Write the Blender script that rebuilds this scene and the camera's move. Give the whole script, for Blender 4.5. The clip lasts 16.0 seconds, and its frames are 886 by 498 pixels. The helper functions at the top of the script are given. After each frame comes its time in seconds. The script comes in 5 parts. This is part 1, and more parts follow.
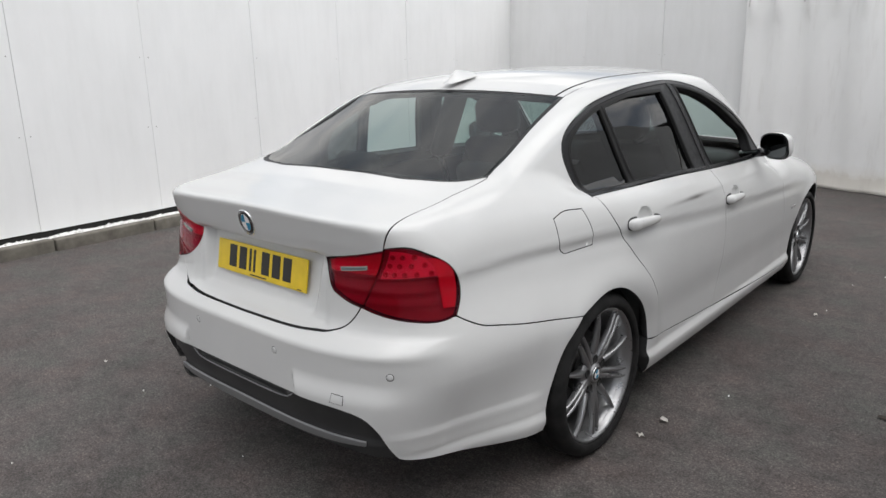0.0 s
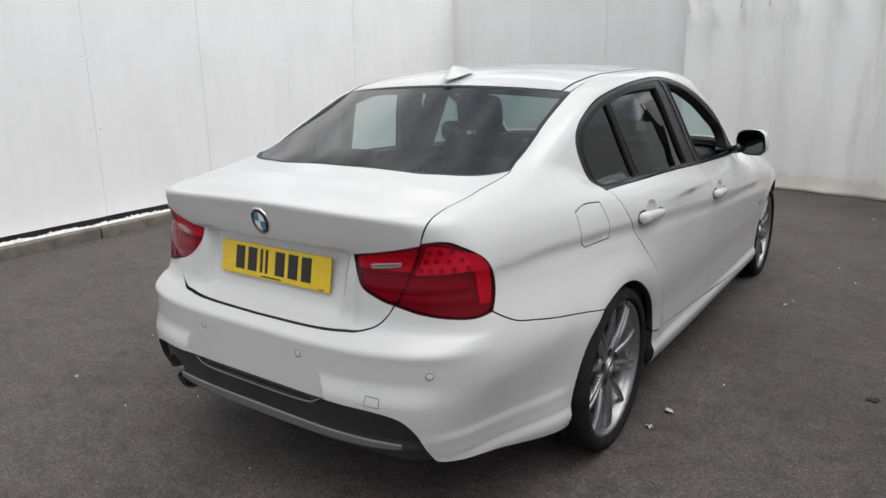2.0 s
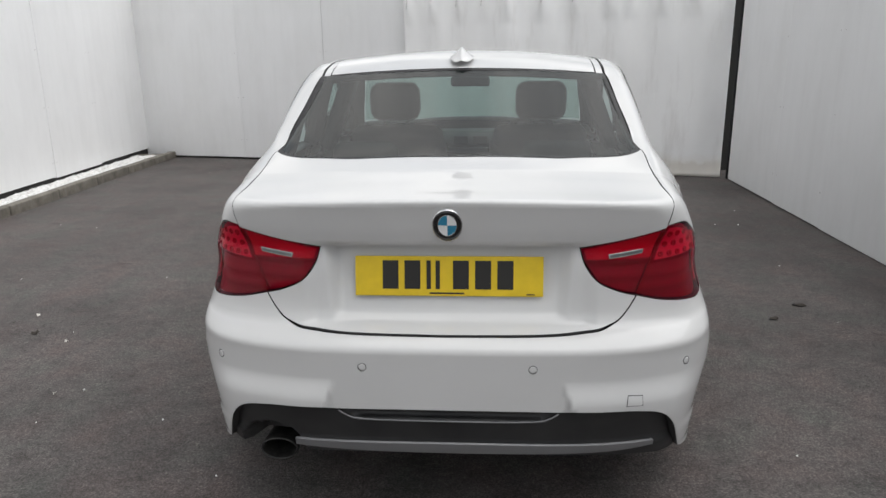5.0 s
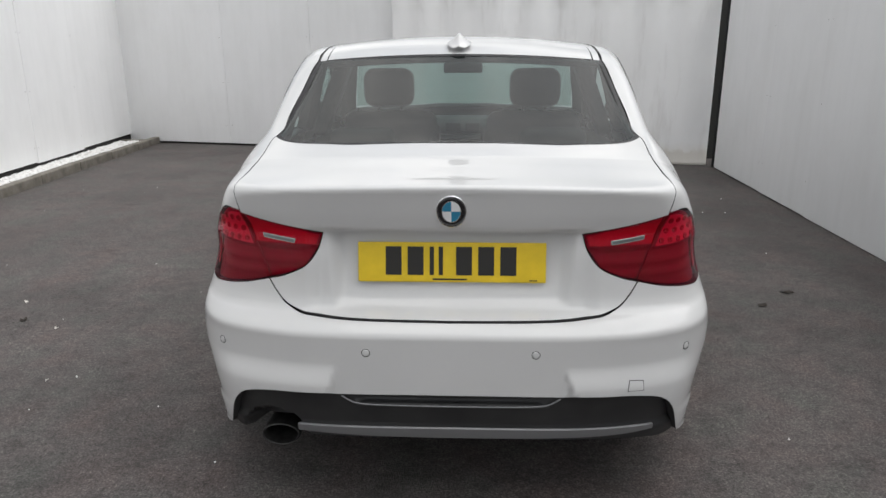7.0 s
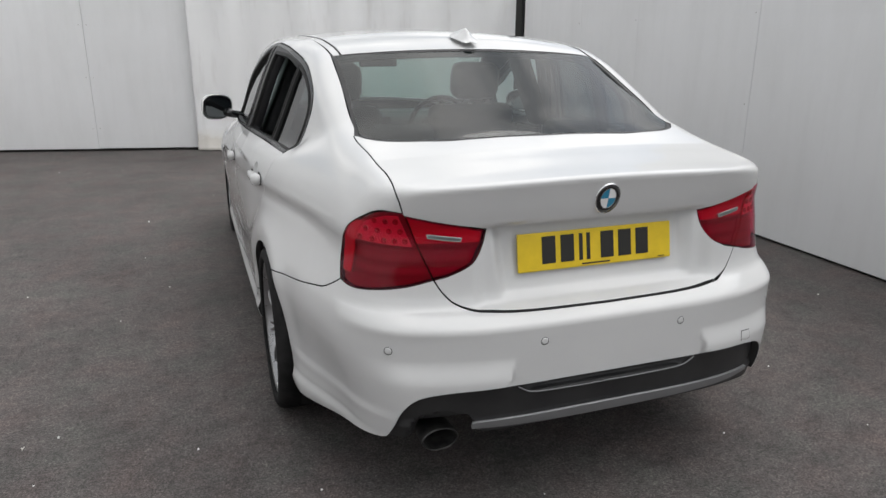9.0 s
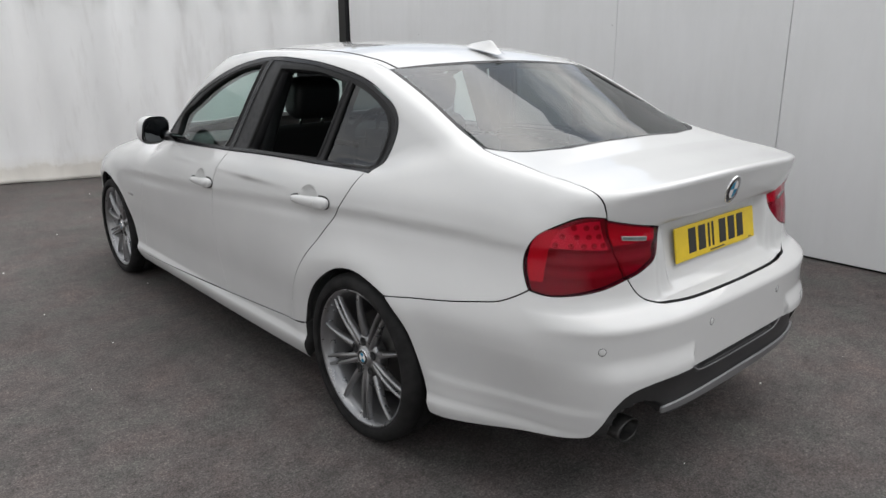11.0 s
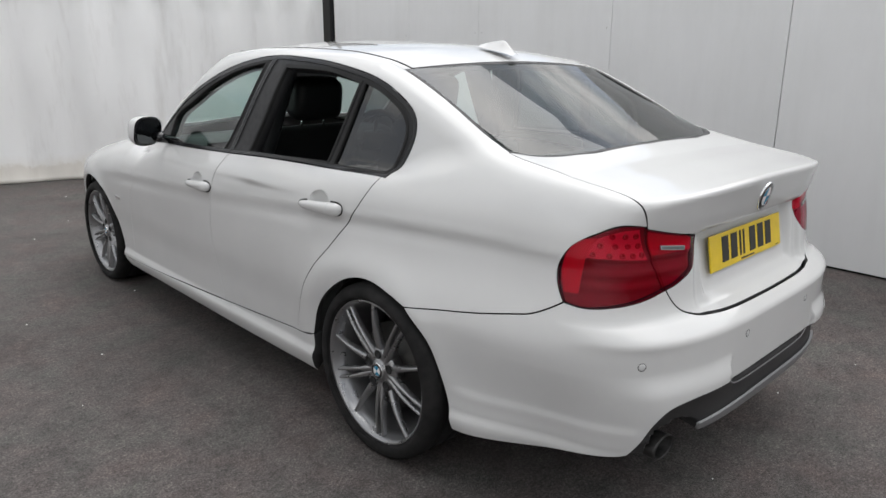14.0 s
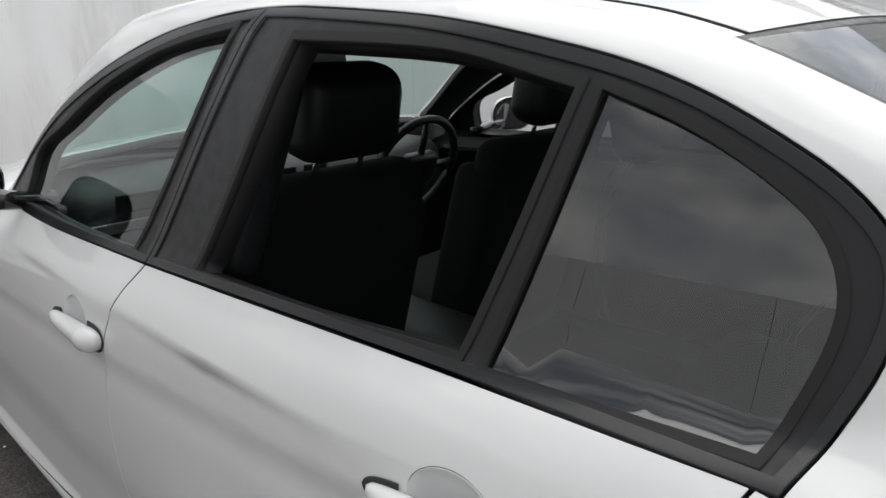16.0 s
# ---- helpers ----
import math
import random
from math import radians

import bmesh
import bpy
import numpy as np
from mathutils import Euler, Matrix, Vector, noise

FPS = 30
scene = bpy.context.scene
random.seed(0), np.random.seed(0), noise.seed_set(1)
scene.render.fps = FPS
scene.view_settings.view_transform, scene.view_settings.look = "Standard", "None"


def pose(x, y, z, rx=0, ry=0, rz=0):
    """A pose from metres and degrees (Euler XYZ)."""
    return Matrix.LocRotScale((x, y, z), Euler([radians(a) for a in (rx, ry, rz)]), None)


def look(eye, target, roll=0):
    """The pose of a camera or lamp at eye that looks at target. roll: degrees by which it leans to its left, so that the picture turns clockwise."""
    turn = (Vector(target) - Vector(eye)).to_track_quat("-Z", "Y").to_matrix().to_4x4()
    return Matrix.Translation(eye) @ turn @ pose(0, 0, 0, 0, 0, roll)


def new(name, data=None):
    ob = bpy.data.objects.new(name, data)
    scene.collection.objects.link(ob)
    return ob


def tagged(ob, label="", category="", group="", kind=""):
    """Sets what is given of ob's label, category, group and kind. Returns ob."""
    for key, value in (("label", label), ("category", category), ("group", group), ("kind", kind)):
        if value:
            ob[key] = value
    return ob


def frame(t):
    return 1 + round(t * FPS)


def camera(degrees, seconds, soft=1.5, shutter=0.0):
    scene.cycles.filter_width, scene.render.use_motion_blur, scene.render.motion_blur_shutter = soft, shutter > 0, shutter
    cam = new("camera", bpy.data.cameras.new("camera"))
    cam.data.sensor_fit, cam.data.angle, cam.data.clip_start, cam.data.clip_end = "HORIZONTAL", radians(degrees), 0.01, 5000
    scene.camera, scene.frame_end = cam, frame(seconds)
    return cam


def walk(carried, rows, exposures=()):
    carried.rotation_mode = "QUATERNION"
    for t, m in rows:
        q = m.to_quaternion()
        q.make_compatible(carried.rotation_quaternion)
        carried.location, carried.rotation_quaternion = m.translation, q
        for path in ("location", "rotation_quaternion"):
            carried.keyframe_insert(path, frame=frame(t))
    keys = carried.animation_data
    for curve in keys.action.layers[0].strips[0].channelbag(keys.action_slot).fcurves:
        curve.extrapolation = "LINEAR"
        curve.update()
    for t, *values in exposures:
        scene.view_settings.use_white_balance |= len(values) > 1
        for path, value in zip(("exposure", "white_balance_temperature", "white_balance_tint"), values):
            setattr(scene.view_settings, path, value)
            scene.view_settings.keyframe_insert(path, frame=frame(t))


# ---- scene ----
cam = camera(66.06, 16.0)
PATH = [
    (0, (1.970, -2.145, 1.416), (0.696, -0.687, 0.913), -1.05),
    (0.5, (1.967, -2.140, 1.413), (0.698, -0.678, 0.910), -1.16),
    (1, (1.966, -2.134, 1.414), (0.700, -0.673, 0.904), -1.14),
    (1.5, (1.916, -2.161, 1.401), (0.663, -0.687, 0.892), -1.24),
    (2, (1.704, -2.299, 1.377), (0.587, -0.714, 0.887), -0.80),
    (2.5, (1.362, -2.413, 1.347), (0.405, -0.724, 0.869), -0.93),
    (3, (0.914, -2.560, 1.352), (0.206, -0.751, 0.880), -1.20),
    (3.3, (0.690, -2.628, 1.356), (0.154, -0.760, 0.883), -1.52),
    (3.5, (0.547, -2.632, 1.340), (0.101, -0.741, 0.867), -1.93),
    (4, (0.236, -2.643, 1.340), (-0.008, -0.718, 0.855), -1.91),
    (6.5, (0.064, -2.649, 1.338), (-0.027, -0.726, 0.796), -0.33),
    (7, (0.050, -2.654, 1.337), (-0.029, -0.731, 0.790), -0.17),
    (7.5, (-0.027, -2.675, 1.337), (-0.057, -0.752, 0.788), 0.73),
    (8, (-0.264, -2.654, 1.321), (-0.121, -0.734, 0.779), 1.29),
    (8.5, (-0.631, -2.609, 1.339), (-0.275, -0.725, 0.772), 1.54),
    (9, (-1.091, -2.518, 1.349), (-0.435, -0.716, 0.781), 0.27),
    (9.5, (-1.480, -2.321, 1.368), (-0.594, -0.621, 0.796), 0.06),
    (10, (-1.850, -2.121, 1.349), (-0.724, -0.559, 0.807), -1.25),
    (10.2, (-1.946, -2.034, 1.347), (-0.769, -0.509, 0.806), -1.31),
    (12.5, (-2.212, -1.854, 1.383), (-0.908, -0.438, 0.841), -0.05),
    (13, (-2.205, -1.848, 1.375), (-0.899, -0.432, 0.835), -0.09),
    (13.5, (-2.214, -1.836, 1.379), (-0.900, -0.429, 0.838), -0.20),
    (14, (-2.180, -1.723, 1.349), (-0.855, -0.324, 0.813), 0.12),
    (14.5, (-2.020, -1.402, 1.344), (-0.699, -0.007, 0.789), 0.34),
    (15, (-1.831, -0.925, 1.337), (-0.529, 0.476, 0.753), 0.10),
    (15.3, (-1.715, -0.673, 1.349), (-0.373, 0.683, 0.747), -0.09),
    (15.6, (-1.501, -0.401, 1.335), (-0.155, 0.960, 0.755), -0.61),
    (16, (-1.291, -0.098, 1.319), (0.097, 1.214, 0.724), -0.67),
]
walk(cam, [(t, look(eye, target, roll)) for t, eye, target, roll in PATH], [(0, .05), (3.5, .0), (6.5, .0), (9.5, .10), (12.5, .20), (14.5, .17), (15.3, .13), (16, .22)])

# ---- sky, sun, exposure ----
SUN_DIR = Vector((.39, -.06, .905)).normalized()
world = bpy.data.worlds.new("overcast_sky")
scene.world = world
world.use_nodes = True
wn, wl = world.node_tree.nodes, world.node_tree.links
wn.clear()
sky = wn.new("ShaderNodeTexSky")
sky.sky_type, sky.sun_disc = "NISHITA", False
sky.sun_elevation, sky.sun_rotation = math.asin(SUN_DIR.z), math.atan2(SUN_DIR.x, SUN_DIR.y)
dim = wn.new("ShaderNodeVectorMath")
dim.operation = "SCALE"
dim.inputs["Scale"].default_value = .11
coord = wn.new("ShaderNodeTexCoord")
squash = wn.new("ShaderNodeMapping")
squash.inputs["Scale"].default_value = (1.0, 1.0, 2.2)
puffs = wn.new("ShaderNodeTexNoise")
puffs.inputs["Scale"].default_value, puffs.inputs["Detail"].default_value, puffs.inputs["Roughness"].default_value = 2.6, 7.0, .58
cover = wn.new("ShaderNodeValToRGB")
cover.color_ramp.elements[0].position, cover.color_ramp.elements[0].color = .32, (.38, .38, .38, 1)
cover.color_ramp.elements[1].position, cover.color_ramp.elements[1].color = .56, (1, 1, 1, 1)
shades = wn.new("ShaderNodeTexNoise")
shades.inputs["Scale"].default_value, shades.inputs["Detail"].default_value = 3.7, 5.0
cloud = wn.new("ShaderNodeValToRGB")
cloud.color_ramp.elements[0].position, cloud.color_ramp.elements[0].color = .36, (.46, .49, .52, 1)
cloud.color_ramp.elements[1].position, cloud.color_ramp.elements[1].color = .64, (1.38, 1.36, 1.33, 1)
mixed = wn.new("ShaderNodeMix")
mixed.data_type = "RGBA"
back = wn.new("ShaderNodeBackground")
back.inputs["Strength"].default_value = 1.17
wout = wn.new("ShaderNodeOutputWorld")
wl.new(sky.outputs["Color"], dim.inputs[0])
wl.new(coord.outputs["Generated"], squash.inputs["Vector"])
wl.new(squash.outputs["Vector"], puffs.inputs["Vector"])
wl.new(squash.outputs["Vector"], shades.inputs["Vector"])
wl.new(puffs.outputs["Fac"], cover.inputs["Fac"])
wl.new(shades.outputs["Fac"], cloud.inputs["Fac"])
wl.new(cover.outputs["Color"], mixed.inputs["Factor"])
wl.new(dim.outputs["Vector"], mixed.inputs["A"])
wl.new(cloud.outputs["Color"], mixed.inputs["B"])
# thin cloud glows round the hidden sun
aim = wn.new("ShaderNodeVectorMath")
aim.operation = "DOT_PRODUCT"
aim.inputs[1].default_value = tuple(SUN_DIR)
up = wn.new("ShaderNodeMath")
up.operation, up.use_clamp = "MAXIMUM", False
up.inputs[1].default_value = 0
near_sun = wn.new("ShaderNodeMath")
near_sun.operation = "POWER"
near_sun.inputs[1].default_value = 3.0
glow = wn.new("ShaderNodeMath")
glow.operation = "MULTIPLY_ADD"
glow.inputs[1].default_value, glow.inputs[2].default_value = .75, .84
lit = wn.new("ShaderNodeVectorMath")
lit.operation = "SCALE"
wl.new(coord.outputs["Generated"], aim.inputs[0])
wl.new(aim.outputs["Value"], up.inputs[0])
wl.new(up.outputs["Value"], near_sun.inputs[0])
wl.new(near_sun.outputs["Value"], glow.inputs[0])
wl.new(mixed.outputs["Result"], lit.inputs[0])
wl.new(glow.outputs["Value"], lit.inputs["Scale"])
wl.new(lit.outputs["Vector"], back.inputs["Color"])
wl.new(back.outputs["Background"], wout.inputs["Surface"])

sun_data = bpy.data.lights.new("sun", "SUN")
sun_data.energy, sun_data.angle, sun_data.color = 1.5, radians(75), (1.0, .985, .965)
sun = new("sun", sun_data)
sun.matrix_world = look(SUN_DIR * 40, (0, 0, 0))


# ---- materials ----
def material(name, base=(.8, .8, .8), rough=.5, metal=0.0, coat=0.0, spec=.5, transmit=0.0, alpha=1.0):
    m = bpy.data.materials.new(name)
    m.use_nodes = True
    b = m.node_tree.nodes["Principled BSDF"]
    b.inputs["Base Color"].default_value = (*base, 1)
    b.inputs["Roughness"].default_value, b.inputs["Metallic"].default_value = rough, metal
    b.inputs["Coat Weight"].default_value, b.inputs["Coat Roughness"].default_value = coat, .04
    b.inputs["Specular IOR Level"].default_value, b.inputs["Transmission Weight"].default_value = spec, transmit
    b.inputs["Alpha"].default_value = alpha
    return m


def noise_node(m, scale, detail=4.0, rough=.55, stretch=(1, 1, 1), space="Object"):
    n, l = m.node_tree.nodes, m.node_tree.links
    c, mp, t = n.new("ShaderNodeTexCoord"), n.new("ShaderNodeMapping"), n.new("ShaderNodeTexNoise")
    mp.inputs["Scale"].default_value = stretch
    t.inputs["Scale"].default_value, t.inputs["Detail"].default_value, t.inputs["Roughness"].default_value = scale, detail, rough
    l.new(c.outputs[space], mp.inputs["Vector"])
    l.new(mp.outputs["Vector"], t.inputs["Vector"])
    return t.outputs["Fac"]


def ramp(m, fac, *stops):
    n, l = m.node_tree.nodes, m.node_tree.links
    r = n.new("ShaderNodeValToRGB")
    e = r.color_ramp.elements
    while len(e) < len(stops):
        e.new(.5)
    for k, (at, col) in zip(e, stops):
        k.position, k.color = at, (*col, 1) if len(col) == 3 else col
    l.new(fac, r.inputs["Fac"])
    return r.outputs["Color"]


def blend(m, a, b, fac=1.0, mode="MULTIPLY"):
    n, l = m.node_tree.nodes, m.node_tree.links
    x = n.new("ShaderNodeMix")
    x.data_type, x.blend_type = "RGBA", mode
    for value, socket in ((a, x.inputs["A"]), (b, x.inputs["B"]), (fac, x.inputs["Factor"])):
        if isinstance(value, bpy.types.NodeSocket):
            l.new(value, socket)
        else:
            socket.default_value = value if not isinstance(value, tuple) else (*value, 1)
    return x.outputs["Result"]


def paint_in(m, socket, value):
    m.node_tree.links.new(value, m.node_tree.nodes["Principled BSDF"].inputs[socket])


def bump(m, fac, strength, distance):
    n, l = m.node_tree.nodes, m.node_tree.links
    b = n.new("ShaderNodeBump")
    b.inputs["Strength"].default_value, b.inputs["Distance"].default_value = strength, distance
    l.new(fac, b.inputs["Height"])
    l.new(b.outputs["Normal"], n["Principled BSDF"].inputs["Normal"])


def piece_tint(m, low, high):
    """A grey that differs from piece to piece."""
    n = m.node_tree.nodes
    info = n.new("ShaderNodeObjectInfo")
    return ramp(m, info.outputs["Random"], (0.0, (low,) * 3), (1.0, (high,) * 3))


# white car paint under clear lacquer, with a little road film low down in broad patches
PAINT = material("white_car_paint", (.66, .66, .655), .5, 0, 1.0, .12)
PAINT.node_tree.nodes["Principled BSDF"].inputs["Coat Roughness"].default_value = .012
paint_in(PAINT, "Base Color", ramp(PAINT, noise_node(PAINT, 2.2, 5), (.3, (.55, .55, .546)), (.65, (.585, .585, .58))))
bump(PAINT, noise_node(PAINT, 190, 2), .012, .002)
# near-black: shade deep in panel joints put into colour, also small seals
GAP_DARK = material("dark_joint_seal", (.02, .02, .02), .8)
BLACK_TRIM = material("black_trim", (.011, .011, .012), .42, spec=.3)
paint_in(BLACK_TRIM, "Roughness", ramp(BLACK_TRIM, noise_node(BLACK_TRIM, 40, 4), (.3, (.34,) * 3), (.7, (.5,) * 3)))
GLOSS_TRIM = material("satin_black_trim", (.010, .010, .011), .26, spec=.35)
SEAL = material("window_rubber", (.010, .010, .010), .6, spec=.3)
GLOSS_BLACK = material("gloss_black", (.008, .008, .009), .08, 0, .6)
RUBBER = material("tyre_rubber", (.010, .010, .010), .85, spec=.25)
paint_in(RUBBER, "Base Color", ramp(RUBBER, noise_node(RUBBER, 18, 6), (.35, (.008, .008, .008)), (.7, (.020, .019, .019))))
bump(RUBBER, noise_node(RUBBER, 120, 3), .15, .002)
ALLOY = material("gunmetal_alloy", (.30, .30, .305), .24, .85, .35)
paint_in(ALLOY, "Roughness", ramp(ALLOY, noise_node(ALLOY, 30, 5), (.3, (.24,) * 3), (.7, (.38,) * 3)))
# wheel alloy again, darker: the shade inside the barrel as colour
BARREL = material("dusty_alloy", (.25, .25, .255), .42, .8)
DISC_IRON = material("brake_disc_steel", (.07, .068, .065), .5, .9)
LINER = material("arch_liner", (.012, .012, .012), .8)
bump(LINER, noise_node(LINER, 60, 4), .3, .004)
PLASTIC = material("diffuser_plastic", (.022, .022, .023), .45)
bump(PLASTIC, noise_node(PLASTIC, 420, 2), .12, .001)
paint_in(PLASTIC, "Base Color", ramp(PLASTIC, noise_node(PLASTIC, 7, 5), (.3, (.016, .016, .017)), (.7, (.03, .03, .03))))
GREY_LIP = material("grey_lip", (.20, .20, .205), .38, .3)
EXHAUST = material("sooty_steel", (.05, .05, .05), .5, .7)
paint_in(EXHAUST, "Base Color", ramp(EXHAUST, noise_node(EXHAUST, 20, 5), (.35, (.018, .018, .018)), (.7, (.07, .068, .066))))
FABRIC = material("black_cloth", (.012, .012, .0125), .9, spec=.3)
bump(FABRIC, noise_node(FABRIC, 300, 3), .25, .002)
LEATHER = material("black_leather", (.011, .011, .012), .45)
bump(LEATHER, noise_node(LEATHER, 160, 4), .12, .002)
CABIN = material("cabin_plastic", (.014, .014, .015), .55)
bump(CABIN, noise_node(CABIN, 240, 3), .1, .001)
SILVER_TRIM = material("brushed_aluminium_trim", (.62, .62, .62), .28, 1.0)
CHROME = material("chrome", (.85, .85, .86), .08, 1.0)
# mirror tinted dark, which puts a dark reflection into its colour
MIRROR = material("mirror_glass", (.13, .14, .145), .015, 1.0)
PLATE = material("yellow_plate", (.80, .56, .015), .38)
paint_in(PLATE, "Base Color", ramp(PLATE, noise_node(PLATE, 14, 6), (.25, (.60, .42, .012)), (.7, (.76, .54, .018))))
INK = material("black_characters", (.015, .014, .012), .5)
BLUE = material("blue_enamel", (.03, .22, .36), .15, 0, .6)
WHITE_ENAMEL = material("white_enamel", (.78, .78, .78), .15, 0, .6)
RED_BODY = material("lamp_red_base", (.17, .004, .030), .3)
RED_UPPER = material("lamp_red_reflector", (.60, .10, .18), .3)
LED = material("lamp_led_cup", (.28, .015, .050), .25)
RED_SIDE = material("lamp_red_side", (.46, .016, .065), .3)
CLEAR = material("clear_lens", (.42, .42, .43), .25, .5, .6)
CLEAR_IN = material("reversing_reflector", (.10, .10, .105), .3, .5)


def glass(name, tint, gloss_rough=.0, mirror=1.0, low=.075):
    """Thin sheet glass: tinted see-through plus the sheen of its surface."""
    m = bpy.data.materials.new(name)
    m.use_nodes = True
    n, l = m.node_tree.nodes, m.node_tree.links
    n.clear()
    out, mixs, clear, shine, fres = (n.new("ShaderNode" + k) for k in ("OutputMaterial", "MixShader", "BsdfTransparent", "BsdfGlossy", "LayerWeight"))
    clear.inputs["Color"].default_value = (*tint, 1)
    shine.inputs["Roughness"].default_value, shine.inputs["Color"].default_value = gloss_rough, (mirror,) * 3 + (1,)
    fres.inputs["Blend"].default_value = .5
    steep, sheen = n.new("ShaderNodeMath"), n.new("ShaderNodeMath")
    steep.operation, sheen.operation = "POWER", "MULTIPLY_ADD"
    steep.inputs[1].default_value = 5.0
    sheen.inputs[1].default_value, sheen.inputs[2].default_value = 1 - low, low
    l.new(fres.outputs["Facing"], steep.inputs[0])
    l.new(steep.outputs["Value"], sheen.inputs[0])
    l.new(sheen.outputs["Value"], mixs.inputs["Fac"])
    l.new(clear.outputs["BSDF"], mixs.inputs[1])
    l.new(shine.outputs["BSDF"], mixs.inputs[2])
    l.new(mixs.outputs["Shader"], out.inputs["Surface"])
    return m


REAR_GLASS = glass("green_tinted_glass", (.36, .47, .45), mirror=.92, low=.07)
SIDE_GLASS = glass("green_side_glass", (.66, .80, .76))
DARK_GLASS = glass("dark_quarter_glass", (.13, .15, .155), mirror=1.0, low=.075)
RED_LENS = glass("red_lamp_lens", (.93, .16, .34), .01, mirror=.6, low=.035)


# ---- mesh helpers ----
def link_mesh(name, verts, faces, mat, parent=None, label="", normals=None, smooth=True, keep=False):
    me = bpy.data.meshes.new(name)
    me.from_pydata([tuple(v) for v in verts], [], [tuple(int(i) for i in f) for f in faces])
    if mat:
        me.materials.append(mat)
    me.polygons.foreach_set("use_smooth", [smooth] * len(me.polygons))
    if normals is not None:
        me.normals_split_custom_set_from_vertices([tuple(n) for n in normals])
    ob = new(name, me)
    if parent:
        ob.parent = parent
    if label:
        ob["label"] = label
    return ob


def part(name, bm, mat, parent, label="", smooth=False, sharp=None):
    """Links a bmesh as one mesh object under a thing or a part."""
    me = bpy.data.meshes.new(name)
    if sharp is not None:
        for e in bm.edges:
            e.smooth = len(e.link_faces) == 2 and e.calc_face_angle(0) < radians(sharp)
        smooth = True
    for f in bm.faces:
        f.smooth = smooth
    bm.to_mesh(me)
    bm.free()
    if mat:
        me.materials.append(mat)
    ob = new(name, me)
    if parent:
        ob.parent = parent
    if label:
        ob["label"] = label
    return ob


def box(size, at=(0, 0, 0), bevel=0.0, turn=None, segments=2, bm=None):
    """A box with rounded edges, size along x, y, z, its middle at the place given."""
    b = bmesh.new()
    bmesh.ops.create_cube(b, size=1)
    bmesh.ops.scale(b, vec=size, verts=b.verts)
    if bevel:
        bmesh.ops.bevel(b, geom=b.edges[:], offset=bevel, segments=segments, affect="EDGES", profile=.5)
    m = Matrix.Translation(at) @ (turn or Matrix())
    bmesh.ops.transform(b, matrix=m, verts=b.verts)
    if bm is None:
        return b
    tmp = bpy.data.meshes.new("tmp")
    b.to_mesh(tmp)
    b.free()
    bm.from_mesh(tmp)
    bpy.data.meshes.remove(tmp)
    return bm


def lathe(profile, steps=64, axis="x", at=(0, 0, 0)):
    """A turned form: profile of (along the axis, radius)."""
    verts, faces = [], []
    n = len(profile)
    for k in range(steps):
        a = 2 * math.pi * k / steps
        for s, r in profile:
            p = (s, r * math.cos(a), r * math.sin(a)) if axis == "x" else (r * math.cos(a), s, r * math.sin(a)) if axis == "y" else (r * math.cos(a), r * math.sin(a), s)
            verts.append((p[0] + at[0], p[1] + at[1], p[2] + at[2]))
    for k in range(steps):
        for i in range(n - 1):
            a, b = k * n + i, (k + 1) % steps * n + i
            faces.append((a, a + 1, b + 1, b))
    return verts, faces


def tube(points, radius, sides=10, closed=False, flat=1.0):
    """A round bar along points."""
    pts = [Vector(p) for p in points]
    verts, faces = [], []
    for i, p in enumerate(pts):
        q = (pts[(i + 1) % len(pts)] if closed or i + 1 < len(pts) else p) - (pts[i - 1] if closed or i else p)
        q.normalize()
        a = q.cross(Vector((0, 0, 1)) if abs(q.z) < .9 else Vector((1, 0, 0))).normalized()
        b = q.cross(a)
        r = radius(i / max(1, len(pts) - 1)) if callable(radius) else radius
        for k in range(sides):
            t = 2 * math.pi * k / sides
            verts.append(p + a * r * math.cos(t) + b * r * flat * math.sin(t))
    last = len(pts) if closed else len(pts) - 1
    for i in range(last):
        for k in range(sides):
            j = (i + 1) % len(pts)
            faces.append((i * sides + k, i * sides + (k + 1) % sides, j * sides + (k + 1) % sides, j * sides + k))
    if not closed:
        faces += [tuple(range(sides - 1, -1, -1)), tuple(range((len(pts) - 1) * sides, len(pts) * sides))]
    return verts, faces


# ---- the car's outer form: one smooth solid, from which every panel is cut ----
def curve(*knots):
    """A smooth curve through (place, value) knots that keeps its rises and falls."""
    xs, ys = np.array(knots, float).T
    h, d = np.diff(xs), np.diff(ys) / np.diff(xs)
    m = np.r_[d[0], np.where(d[1:] * d[:-1] > 0, 2 * d[1:] * d[:-1] / np.where(d[1:] + d[:-1] == 0, 1, d[1:] + d[:-1]), 0), d[-1]]

    def at(x):
        x = np.clip(x, xs[0], xs[-1])
        i = np.clip(np.searchsorted(xs, x) - 1, 0, len(h) - 1)
        t = (x - xs[i]) / h[i]
        return (ys[i] * (1 + 2 * t) * (1 - t) ** 2 + ys[i + 1] * t * t * (3 - 2 * t)
                + h[i] * (m[i] * t * (1 - t) ** 2 + m[i + 1] * t * t * (t - 1)))
    return at


def step(a, b, x):
    t = np.clip((x - a) / (b - a), 0, 1)
    return t * t * (3 - 2 * t)


def smax(a, b, k):
    h = np.maximum(k - np.abs(a - b), 0) / k
    return np.maximum(a, b) + h * h * k / 4


